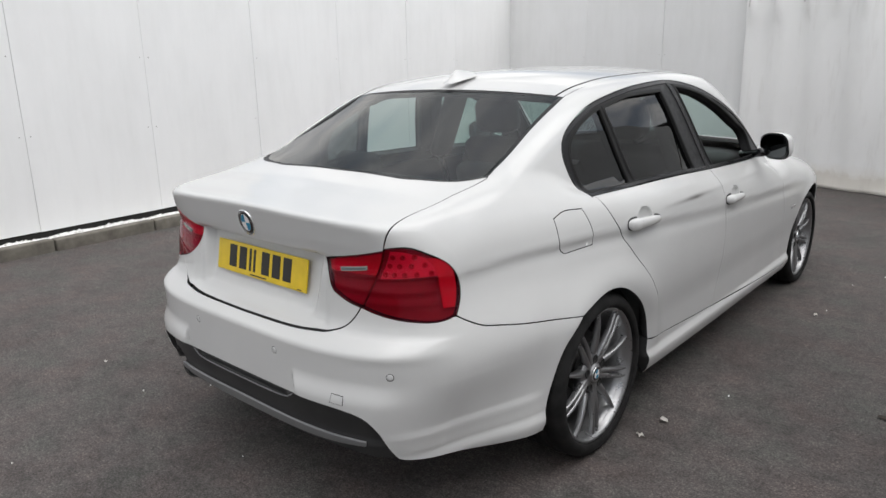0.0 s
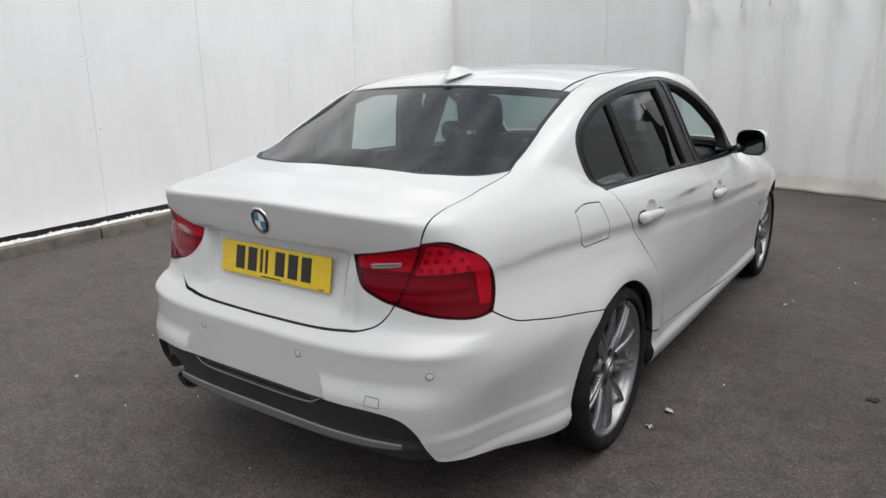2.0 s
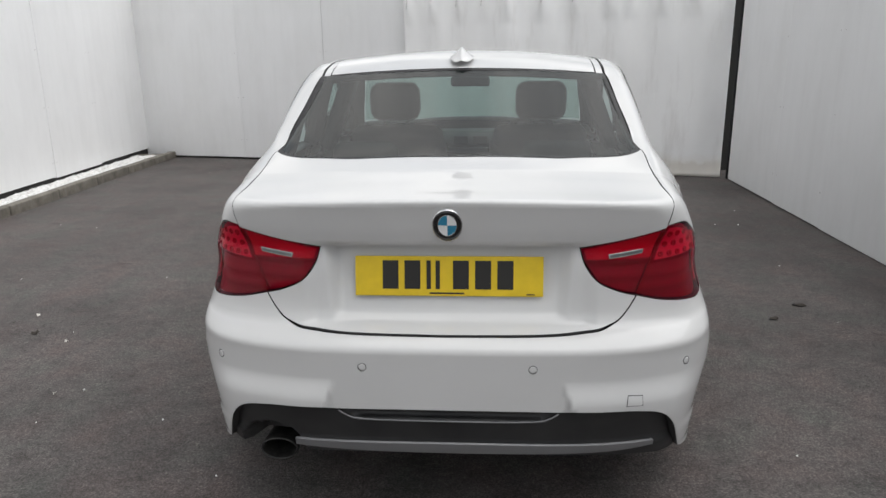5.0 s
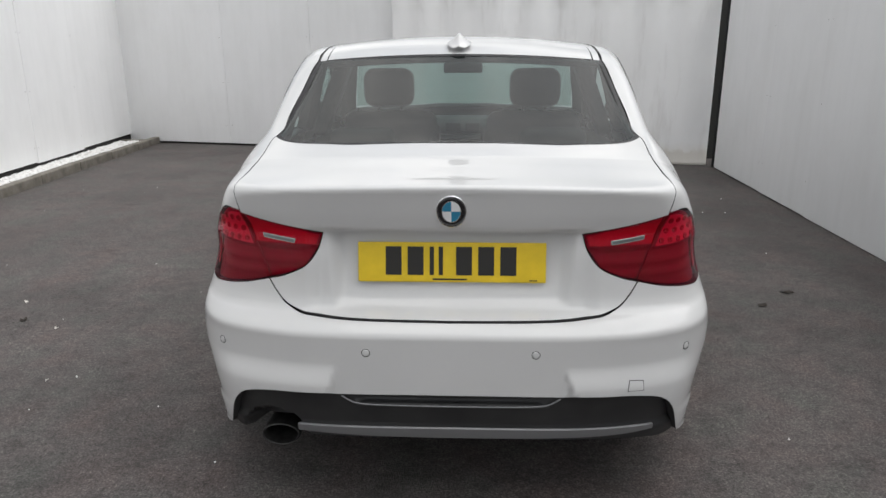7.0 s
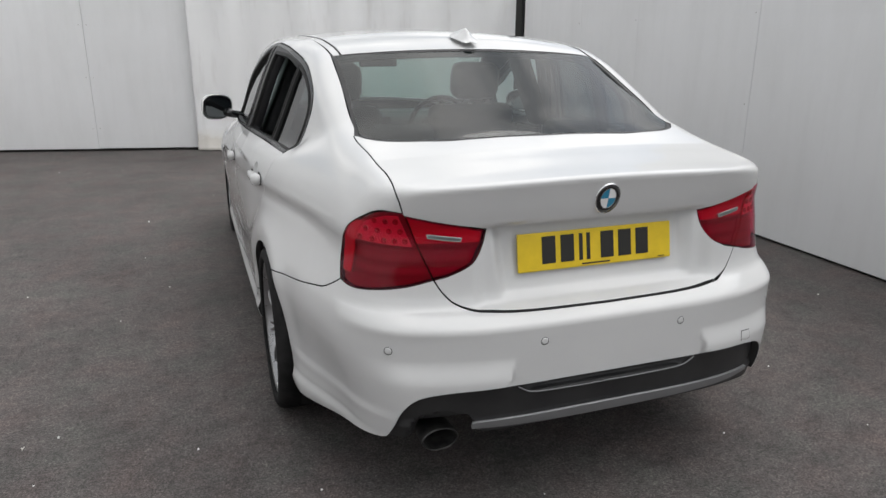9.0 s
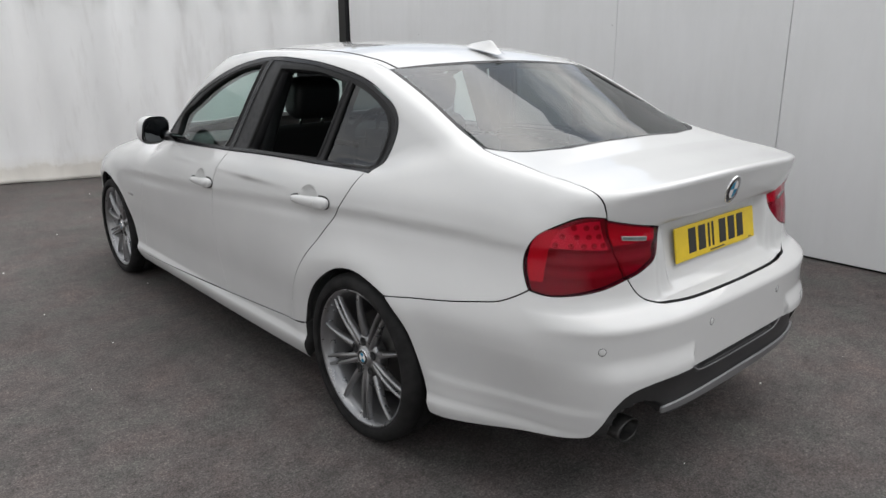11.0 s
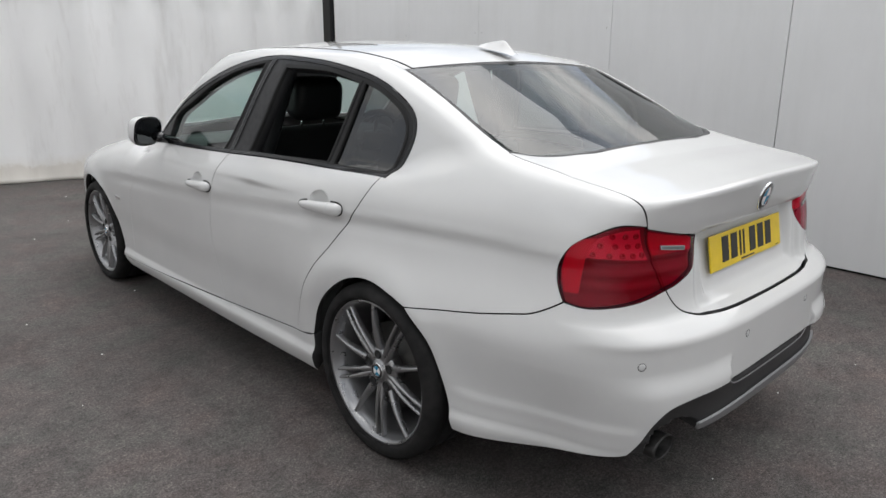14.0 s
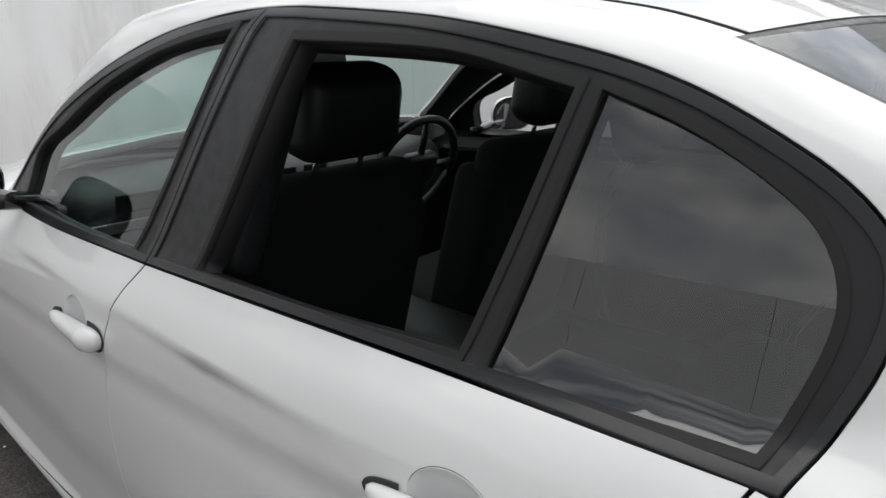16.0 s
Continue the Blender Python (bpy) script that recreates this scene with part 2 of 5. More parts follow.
side_low = curve((.10, .77), (.15, .815), (.18, .846), (.21, .870), (.262, .884), (.30, .870), (.40, .871), (.55, .884), (.68, .888), (1.2, .888))
crease_z = curve((-1.0, .86), (-.4, .865), (.2, .846), (1.0, .81), (2.2, .74), (3.2, .70))
ridge_z = curve((-1.0, .830), (-.5, .834), (-.2, .835), (.2, .824), (1.0, .781), (2.0, .740), (3.2, .69))
crease_on = curve((-.80, 0), (-.5, .42), (-.1, .85), (.2, .8), (.6, .45), (1.2, .45), (1.9, .5), (2.5, 0))
rear_mid = curve((.15, -.90), (.25, -.945), (.36, -.972), (.45, -.980), (.55, -.980), (.608, -.9805), (.616, -.9785), (.624, -.972), (.645, -.942), (.665, -.907), (.70, -.893), (.80, -.881), (.87, -.870), (.92, -.886), (.96, -.898), (.983, -.9045), (.991, -.9060), (1.0, -.905), (1.1, -.88))
deck = curve((-1.0, .990), (-.89, .996), (-.85, .999), (-.80, 1.003), (-.68, 1.018), (-.42, 1.047), (-.2, 1.008), (-.05, .974), (.2, .960), (.93, .944), (1.9, .925), (2.15, .985), (2.7, .93), (3.3, .80), (3.6, .70))
deck_crown = curve((-1.0, .035), (-.42, .01), (0, .0), (1.6, .0), (2.1, .08), (3.4, .10))
roof_mid = curve((-.75, .91), (-.42, 1.072), (-.28, 1.145), (-.15, 1.209), (0, 1.278), (.1, 1.319), (.25, 1.362), (.5, 1.395), (1.0, 1.413), (1.35, 1.398), (1.55, 1.348), (2.15, 1.0), (2.5, .80))

taper_high = curve((-1.0, .225), (-.85, .20), (-.7, .174), (-.6, .154), (-.4, .116), (-.2, .085), (0, .058), (.2, .038), (.6, .015), (1.2, 0), (4, 0))
taper_low = curve((-1.0, .20), (-.75, .125), (-.6, .085), (-.45, .050), (-.2, .024), (.2, .010), (1.2, 0), (4, 0))
glass_in = curve((0, 0), (.25, .018), (.45, .052), (.7, .092), (1.1, .155), (1.4, .215))


def body(x, y, z):
    """Below zero inside the car's skin, above zero outside, in metres near it."""
    x = np.abs(x)
    tc = z - crease_z(y)
    on = crease_on(y)
    up = .5 * (tc + np.sqrt(tc * tc + .0030))
    w = side_low(z) + .002 - up * (.10 + .20 * step(.1, -.4, y) + 2.1 * up)
    tr = z - ridge_z(y)
    w = w + on * (.0026 * np.exp(-(tr / .014) ** 2) - .0064 * np.exp(-((tr + .036) / .024) ** 2))
    high = step(.55, .80, z)
    w = w - taper_high(y) * high - taper_low(y) * (1 - high) - .13 * np.maximum(0, y - 2.35) ** 2
    w = w - .058 * np.clip((.52 - z) / .28, 0, 1) ** 1.3 * step(-.40, -.74, y)
    for yc in (0, 2.76):
        r = np.hypot(y - yc, z - .31)
        w = w + .012 * np.exp(-((r - .36) / .06) ** 2) * step(.2, .4, z)
    rear = rear_mid(z) + (.108 + .022 * step(.68, .58, z)) * (x / .7) ** 4
    hollow = step(.335, .29, x - .09 * (z - .70)) * step(.66, .69, z) * step(.881, .872, z)
    rear = rear + .014 * step(.880, .875, z) * step(.64, .67, z) * step(.41, .36, x)
    rear = rear + .020 * hollow * step(.64, .80, z) + .012 * hollow
    front = 3.53 - .32 * (x / .8) ** 4
    low = smax(x - w, rear - y, .09)
    low = smax(low, y - front, .12)
    low = smax(low, z - deck(y) + deck_crown(y) * (x / .7) ** 2, .055 - .039 * step(-.4, -.7, y) + .06 * step(1.8, 2.4, y) + .012 * step(.4, .6, x) * step(-.3, -.6, y))
    low = smax(low, .17 - z, .02)
    g = np.maximum(0, .7 - y)
    wg = .842 - .345 * (z - .95) - .35 * np.maximum(z - 1.15, 0) ** 2 - glass_in(g) - .14 * np.maximum(0, y - 1.25) ** 2
    ahead = y + .18 * (x / .7) ** 2 * step(.9, 1.5, y)
    top = smax(x - wg, z - roof_mid(ahead) + .041 * (x / .6) ** 2, .06)
    top = np.maximum(np.maximum(top, .86 - z), np.maximum(-.70 - y, y - 2.42))
    return -smax(-low, -top, .014 + .045 * step(.0, -.16, y))


# wrap: u runs round the car from the middle of the tail (0) along the side, v runs up
CORE_X, CORE_Y, CORE_Z, BEND = .30, -.35, .70, .55


def wrap_ray(u, v):
    a = np.abs(u)
    th = np.clip((a - CORE_X) / BEND, 0, np.pi / 2)
    past = np.maximum(0, a - CORE_X - BEND * np.pi / 2)
    ph = np.maximum(v, 0) / .5
    eye = np.stack([np.sign(u) * np.minimum(a, CORE_X), CORE_Y + past, CORE_Z + np.minimum(v, 0)], -1)
    way = np.stack([np.sign(u) * np.sin(th) * np.cos(ph), -np.cos(th) * np.cos(ph), np.sin(ph)], -1)
    return eye, way


def wrap_of(p):
    """u and v of places."""
    p = np.asarray(p, float)
    x, y, z = np.abs(p[..., 0]), p[..., 1], p[..., 2]
    dx, dy = x - CORE_X, CORE_Y - y
    th = np.where(dy > 0, np.arctan2(np.maximum(dx, 0), np.maximum(dy, 1e-9)), np.pi / 2)
    a = np.where((dx <= 0) & (dy > 0), x, CORE_X + BEND * th + np.maximum(0, -dy))
    out = np.where(dy > 0, np.where(dx > 0, np.hypot(dx, dy), dy), dx)
    v = np.where(z < CORE_Z, z - CORE_Z, .5 * np.arctan2(z - CORE_Z, np.maximum(out, 1e-6)))
    return np.stack([np.sign(p[..., 0] + 1e-12) * a, v], -1)


def cast(eye, way, far=1.3, steps=90):
    """Where rays from inside last leave the body, coming from outside."""
    lo, hi = np.zeros(len(eye)), np.full(len(eye), far)
    found = np.zeros(len(eye), bool)
    for t in np.linspace(far, 0, steps):
        p = eye + way * t
        inside = (body(*p.T) < 0) & ~found
        lo[inside], hi[inside] = t, t + far / (steps - 1)
        found |= inside
    for _ in range(26):
        mid = (lo + hi) / 2
        inside = body(*(eye + way * mid[:, None]).T) < 0
        lo, hi = np.where(inside, mid, lo), np.where(inside, hi, mid)
    return eye + way * lo[:, None]


def skin_wrap(uv):
    return cast(*wrap_ray(uv[:, 0], uv[:, 1]))


def skin_top(xy):
    eye = np.c_[xy, np.full(len(xy), .6)]
    return cast(eye, np.tile([0., 0, 1], (len(xy), 1)))


def slope(p, e=.004):
    """Outward normals of the skin."""
    g = np.stack([body(*(p + e * np.eye(3)[i]).T) - body(*(p - e * np.eye(3)[i]).T) for i in range(3)], -1)
    return g / np.maximum(np.linalg.norm(g, axis=-1, keepdims=True), 1e-9)


# ---- cutting panels out of the skin ----
def spline(points, gap):
    """A smooth line through points, with about gap between its places."""
    p = np.array(points, float)
    if len(p) == 2:
        n = max(1, int(np.linalg.norm(p[1] - p[0]) / gap))
        return p[0] + (p[1] - p[0]) * np.linspace(0, 1, n + 1)[:, None]
    q = np.vstack([2 * p[0] - p[1], p, 2 * p[-1] - p[-2]])
    out = [p[:1]]
    for i in range(1, len(q) - 2):
        a, b, c, d = q[i - 1:i + 3]
        n = max(2, int(np.linalg.norm(c - b) / gap))
        t = (np.arange(1, n + 1) / n)[:, None]
        out.append(.5 * (2 * b + (c - a) * t + (2 * a - 5 * b + 4 * c - d) * t ** 2 + (3 * b - a - 3 * c + d) * t ** 3))
    return np.vstack(out)


def outline(*runs, gap=.012):
    """A closed line in the flat domain from smooth runs that meet in corners."""
    line = np.vstack([spline(r, gap)[:-1] for r in runs])
    return line


def flat3(points):
    return wrap_of(np.array(points, float))


def flank(points):
    """Wrap places of side-view places (y, z) on the right flank."""
    p = np.array(points, float)
    eye = np.c_[np.full(len(p), .25), p]
    return wrap_of(cast(eye, np.tile([1., 0, 0], (len(p), 1))))


def tail(points):
    """Wrap places of rear-view places (x, z) on the tail."""
    p = np.array(points, float)
    eye = np.c_[p[:, 0], np.full(len(p), -.45), p[:, 1]]
    return wrap_of(cast(eye, np.tile([0., -1, 0], (len(p), 1))))


def above(points):
    """Wrap places of plan places (x, y) on the deck."""
    return wrap_of(skin_top(np.array(points, float)))


def inside(poly, pts):
    x, y = pts[:, 0][:, None], pts[:, 1][:, None]
    a, b = poly, np.roll(poly, -1, 0)
    cross = (a[:, 1] > y) != (b[:, 1] > y)
    with np.errstate(divide="ignore", invalid="ignore"):
        at = (b[:, 0] - a[:, 0]) * (y - a[:, 1]) / (b[:, 1] - a[:, 1]) + a[:, 0]
    return (cross & (x < at)).sum(1) % 2 == 1


def shrunk(poly, by):
    """The closed line moved inwards."""
    area = np.sum(poly[:, 0] * np.roll(poly[:, 1], -1) - np.roll(poly[:, 0], -1) * poly[:, 1])
    d1, d2 = poly - np.roll(poly, 1, 0), np.roll(poly, -1, 0) - poly
    n = [np.c_[-d[:, 1], d[:, 0]] / np.maximum(np.linalg.norm(d, axis=1, keepdims=True), 1e-9) for d in (d1, d2)]
    m = n[0] + n[1]
    m = m / np.maximum((m * n[0]).sum(1, keepdims=True), .35)
    return poly + m * by * (1 if area > 0 else -1)


def far_from(pts, line, d):
    keep = np.ones(len(pts), bool)
    for i in range(0, len(pts), 4000):
        c = pts[i:i + 4000]
        keep[i:i + 4000] = (((c[:, None] - line[None]) ** 2).sum(-1).min(1) > d * d)
    return keep


def panel(name, poly, mat, parent, holes=(), onto=skin_wrap, gap=.0026, depth=.026, out=0.0, grid=.016, label="", mirror=False, relief=None, facing=slope):
    """A sheet of the skin inside a closed line, with turned-in edges. relief(p): metres to push its places outwards."""
    from mathutils.geometry import delaunay_2d_cdt
    loops = [shrunk(poly, gap)] + [shrunk(h, -gap) for h in holes]
    edge = np.vstack(loops)
    lo, hi = loops[0].min(0), loops[0].max(0)
    gx, gy = np.meshgrid(np.arange(lo[0] + grid / 2, hi[0], grid), np.arange(lo[1] + grid / 2, hi[1], grid))
    pts = np.c_[gx.ravel(), gy.ravel()]
    pts = pts[inside(loops[0], pts)]
    for h in loops[1:]:
        pts = pts[~inside(h, pts)]
    pts = pts[far_from(pts, edge, grid * .45)] if len(pts) else pts
    flat = np.vstack([edge, pts])
    edges, start = [], 0
    for l in loops:
        edges += [(start + i, start + (i + 1) % len(l)) for i in range(len(l))]
        start += len(l)
    v2, _, tri, _, _, _ = delaunay_2d_cdt([Vector(p) for p in flat], edges, [], 0, 1e-7)
    v2 = np.array([tuple(v) for v in v2])
    tri = np.array([t for t in tri])
    mid = v2[tri].mean(1)
    ok = inside(loops[0], mid)
    for h in loops[1:]:
        ok &= ~inside(h, mid)
    tri = tri[ok]
    p = onto(v2)
    n = facing(p)
    if relief is not None:
        e = 1e-3
        p = p + n * (relief(p) + out)[:, None]
        a = np.cross(n, [0, 0, 1.0])
        a /= np.maximum(np.linalg.norm(a, axis=1, keepdims=True), 1e-9)
        b = np.cross(n, a)
        g = [(relief(p + d * e) - relief(p - d * e)) / (2 * e) for d in (a, b)]
        n2 = n - a * g[0][:, None] - b * g[1][:, None]
        n2 /= np.linalg.norm(n2, axis=1, keepdims=True)
    else:
        p, n2 = p + n * out, n
    a, b, c = p[tri[:, 0]], p[tri[:, 1]], p[tri[:, 2]]
    turn = (np.cross(b - a, c - a) * n[tri[:, 0]]).sum(1) < 0
    tri[turn] = tri[turn][:, ::-1]
    verts, norms, faces = [p], [n2], [tuple(t) for t in tri]
    count = len(p)
    slots = [0] * len(faces)
    base = 0
    for k, l in enumerate(loops):
        ids = np.arange(base, base + len(l))
        base += len(l)
        q, nn = p[ids], n[ids]
        d = np.roll(q, -1, 0) - np.roll(q, 1, 0)
        side = np.cross(d, nn)
        side /= np.maximum(np.linalg.norm(side, axis=1, keepdims=True), 1e-9)
        c = q.mean(0)
        if k == 0 and ((q - c) * side).sum() < 0 or k and ((q - c) * side).sum() > 0:
            side = -side
        soft = (side + nn) / math.sqrt(2)
        verts += [q, q - nn * .0016 + side * .0008, q - nn * depth]
        norms += [nn, soft, side]
        m = len(l)
        flip = (np.cross(np.roll(q, -1, 0) - q, -nn) * side).sum() < 0
        for r in (0, m):
            for i in range(m):
                j = (i + 1) % m
                f = (count + r + i, count + r + j, count + r + m + j, count + r + m + i)
                faces.append(f[::-1] if flip else f)
                slots.append(1 if r else 0)
        count += 3 * m
    verts, norms = np.vstack(verts), np.vstack(norms)
    made = []
    for s in ((-1,) if mirror == "left" else (1, -1) if mirror else (1,)):
        vv, nv = verts * [s, 1, 1], norms * [s, 1, 1]
        ff = faces if s > 0 else [f[::-1] for f in faces]
        made.append(link_mesh(name, vv, ff, mat, parent if not isinstance(parent, (tuple, list)) else parent[0 if s > 0 else 1], label, nv))
        # the deep part of painted edges is coloured dark for the joint's shade
        if mat is PAINT:
            made[-1].data.materials.append(GAP_DARK)
            made[-1].data.polygons.foreach_set("material_index", slots)
    return made if mirror is True else made[0]


# ---- the saloon car ----
AXLE_R, AXLE_F, HUB_Z, TYRE_R = .004, 2.758, .308, .315
car = tagged(new("car"), "white four-door saloon car parked on the asphalt, one rear window down", "car")

BOOT_SIDE = [(.607, -.405, 1.047), (.605, -.547, 1.026), (.601, -.68, 1.004), (.600, -.762, .986), (.601, -.812, .960), (.588, -.829, .915)]
LAMP_TOP = [(.588, -.829, .915), (.655, -.79, .922), (.70, -.757, .906), (.735, -.712, .868), (.751, -.687, .818), (.753, -.681, .770), (.756, -.694, .730), (.753, -.704, .708)]
LAMP_BOT = [(.753, -.704, .708), (.727, -.754, .701), (.667, -.80, .708), (.585, -.838, .720), (.513, -.856, .738)]
SEAM = [(.753, -.704, .708), (.778, -.671, .682), (.80, -.63, .660), (.815, -.58, .648), (.843, -.44, .622), (.88, -.215, .592)]
INNER_LOW = [(.513, .738), (.466, .750), (.405, .779), (.372, .820), (.357, .866)]
INNER_TOP = [(.357, .866), (.46, .886), (.588, .910)]
ARCH_R = [(-.215, .592), (-.15, .614), (-.06, .636), (.026, .632), (.108, .60), (.20, .532), (.266, .447), (.299, .350)]
ARCH_BACK = [(-.215, .592), (-.305, .51), (-.347, .42), (-.374, .34), (-.394, .235)]
SHUT_R = [(.398, .335), (.390, .41), (.345, .515), (.27, .617), (.18, .705), (.10, .79), (.045, .856), (.012, .91), (-.010, .952)]
SHUT_B = [(.946, .942), (.995, .88), (1.04, .79), (1.062, .68), (1.068, .56), (1.055, .43), (1.015, .297)]
SHUT_F = [(2.13, .252), (2.11, .42), (2.04, .62), (1.975, .75), (1.93, .86), (1.80, .918)]
WINDOW = [(-.028, .950), (-.049, .990), (-.066, 1.045), (-.068, 1.10), (-.045, 1.150), (.03, 1.203), (.18, 1.266), (.44, 1.318), (.778, 1.340), (1.0, 1.318), (1.20, 1.271), (1.38, 1.207), (1.54, 1.135), (1.68, 1.05), (1.77, .98), (1.80, .925)]
DITCH = [(.595, 1.36), (.592, 1.15), (.588, .8), (.580, .4), (.567, .135)]
SCREEN_SIDE = [(.715, 1.88), (.662, 1.62), (.595, 1.36)]
GLASS_SIDE = [(.567, .135), (.580, -.1), (.594, -.3), (.607, -.405)]
GLASS_FOOT = [(.607, -.405), (.55, -.466), (.40, -.504), (.2, -.514), (0, -.516)]
GLASS_HEAD = [(.567, .135), (.40, .116), (.2, .104), (0, .10)]

wing = outline(flank(ARCH_R), flank([(.299, .350), (.398, .335)]), flank(SHUT_R), flank([(-.010, .952), (-.028, .950)]), flank(WINDOW),
               np.vstack([flank([(1.80, .925)]), above([(.715, 1.88)])]), above(SCREEN_SIDE), above(DITCH), above(GLASS_SIDE),
               flat3(BOOT_SIDE), flat3(LAMP_TOP), flat3(SEAM))
flap = outline(flank([(-.083, .797), (-.228, .790)]), flank([(-.228, .790), (-.254, .82), (-.262, .908)]), flank([(-.262, .908), (-.20, .925), (-.115, .922)]), flank([(-.115, .922), (-.09, .85), (-.083, .797)]), gap=.008)
panel("rear_wing", wing, PAINT, car, holes=[flap], grid=.012, label="white rear quarter panel with pillar and roof rail")
panel("rear_wing", wing, PAINT, car, grid=.012, mirror="left", label="white rear quarter panel with pillar and roof rail")
panel("fuel_flap", flap, PAINT, car, gap=.002, grid=.014)


def half_turned(right):
    """A closed line from its right half, which runs from the middle back to the middle."""
    twin = (right * [-1, 1])[::-1]
    return np.vstack([right, twin[np.abs(twin[:, 0]) > 1e-5]])


lid_low = [(0, .645), (.25, .647), (.368, .652), (.424, .659), (.464, .675), (.492, .704), (.513, .738)]
lid = half_turned(np.vstack([spline(r, .012)[:-1] for r in (above(GLASS_FOOT[::-1]), flat3(BOOT_SIDE), tail(INNER_TOP[::-1]), tail(INNER_LOW[::-1]), tail(lid_low[::-1]))]))
boot_lid = panel("boot_lid", lid, PAINT, car, gap=.0028, grid=.0075, label="white boot lid with lip spoiler and plate recess")
bump_in = [(.660, -.874, .287), (.640, -.893, .332), (.615, -.908, .39), (.578, -.930, .428), (.50, -.950, .444), (.40, -.966, .448), (.335, -.974, .450)]
bumper = half_turned(np.vstack([spline(r, .014)[:-1] for r in (
    tail(lid_low), flat3(LAMP_BOT[::-1]), flat3(SEAM), flank(ARCH_BACK), flat3([(.82, -.394, .226), (.805, -.57, .240), (.77, -.72, .259), (.705, -.83, .272), (.660, -.874, .283)]),
    flat3(bump_in), tail([(.335, .450), (.305, .441)]), tail([(.305, .441), (.15, .443), (0, .443)]))]))


def bumper_relief(p):
    """The raised outer corners of the bumper's lower edge."""
    x = np.abs(p[:, 0])
    wings = step(.322, .338, x + .25 * (p[:, 2] - .45)) * step(.535, .46, p[:, 2])
    rim = np.exp(-((p[:, 2] - .30) / .025) ** 2) * step(.60, .72, x)
    ledge = step(.385, .350, p[:, 2]) * step(.60, .72, x) * step(-.36, -.46, p[:, 1])
    return .018 * wings * step(.75, .6, x) + .003 * rim + .007 * ledge


rear_bumper = panel("rear_bumper", bumper, PAINT, car, depth=.035, grid=.010, relief=bumper_relief, label="white rear bumper with parking sensors")
eye_cap = outline(tail([(.475, .462), (.52, .460)]), tail([(.52, .460), (.52, .488)]), tail([(.52, .488), (.48, .491)]), tail([(.48, .491), (.475, .462)]), gap=.01)
cap = panel("tow_eye_cap", eye_cap, PAINT, rear_bumper, gap=.0016, depth=.003, grid=.010, relief=lambda p: bumper_relief(p) + .0016)
panel("joint", eye_cap, GAP_DARK, cap, gap=.0, depth=.003, grid=.010, relief=lambda p: bumper_relief(p) + .0008)

insert = half_turned(np.vstack([spline(r, .014)[:-1] for r in (
    tail([(0, .443), (.15, .443), (.305, .441)]), tail([(.305, .441), (.335, .450)]), flat3(bump_in[::-1]),
    flat3([(.660, -.874, .287), (.60, -.90, .285)]), flat3([(.60, -.90, .285), (.45, -.94, .300), (.2, -.96, .306), (0, -.965, .306)]))]))


def slot(p):
    x = np.abs(p[:, 0])
    pipe_bay = -.075 * step(.085, .068, np.hypot((p[:, 0] + .503) * .85, (p[:, 2] - .300) * 1.25))
    return pipe_bay - .022 * step(.29, .24, x + (.44 - p[:, 2]) * .6) * step(.408, .414, p[:, 2]) + .012 * step(.35, .315, p[:, 2])


diffuser = panel("diffuser", insert, PLASTIC, car, gap=.0, depth=.06, out=-.010, grid=.012, relief=slot, label="black plastic diffuser insert")
tail_line = spline([(-.300, -.975, .436), (-.275, -.976, .420), (-.24, -.977, .412), (-.12, -.978, .409), (.12, -.978, .409), (.24, -.977, .412), (.275, -.976, .420), (.300, -.975, .436)], .02)
lip_line = flat3([(-.43, -.945, .318), (-.2, -.963, .312), (0, -.967, .310), (.2, -.963, .312), (.45, -.942, .316), (.57, -.915, .322)])
lip_top = flat3([(.57, -.915, .335), (.45, -.945, .338), (.2, -.965, .340), (0, -.970, .340), (-.2, -.965, .339), (-.43, -.947, .337)])
panel("lip", outline(lip_line, np.vstack([lip_line[-1:], lip_top[:1]]), lip_top, np.vstack([lip_top[-1:], lip_line[:1]])), GREY_LIP, diffuser, gap=0, depth=.01, out=.006, grid=.02, label="grey lower lip")

slot_path = [tuple(p) for p in skin_wrap(flat3(np.array(tail_line))) + slope(skin_wrap(flat3(np.array(tail_line)))) * -.004]
v, f = tube(slot_path, .0024, 8)
link_mesh("slot_lip", v, f, GREY_LIP, diffuser)

# parking sensors
for x, z in ((-.652, .560), (-.228, .568), (.228, .568), (.652, .560)):
    c = skin_wrap(tail([(x, z)]))[0]
    n = slope(c[None])[0]
    ring = [(.0104, -.001), (.0100, .0006), (.006, .0009), (0, .001)]
    v, f = lathe([(s, r) for r, s in ring], 24)
    turn = Vector((1, 0, 0)).rotation_difference(Vector(n)).to_matrix().to_4x4()
    ob = link_mesh("parking_sensor", [Matrix.Translation(c) @ turn @ Vector(p) for p in v], f, PAINT, rear_bumper)
    v, f = lathe([(-.001, .0122), (.0003, .0120), (.0003, .0104), (-.001, .0103)], 24)
    link_mesh("seal", [Matrix.Translation(c) @ turn @ Vector(p) for p in v], f, GAP_DARK, ob)

# doors, sills, front end
belt_r, belt_f = flank([(.946, .942), (.65, .952), (.3, .950), (-.010, .952)]), flank([(1.80, .918), (1.4, .930), (.946, .942)])
rear_door = outline(flank([(.398, .335), (1.015, .297)]), flank(SHUT_B[::-1]), belt_r, flank(SHUT_R[::-1]))
front_door = outline(flank([(1.015, .297), (1.6, .272), (2.13, .252)]), flank(SHUT_F), belt_f, flank(SHUT_B))
DISH_R, DISH_F = (.247, .846), (1.167, .809)


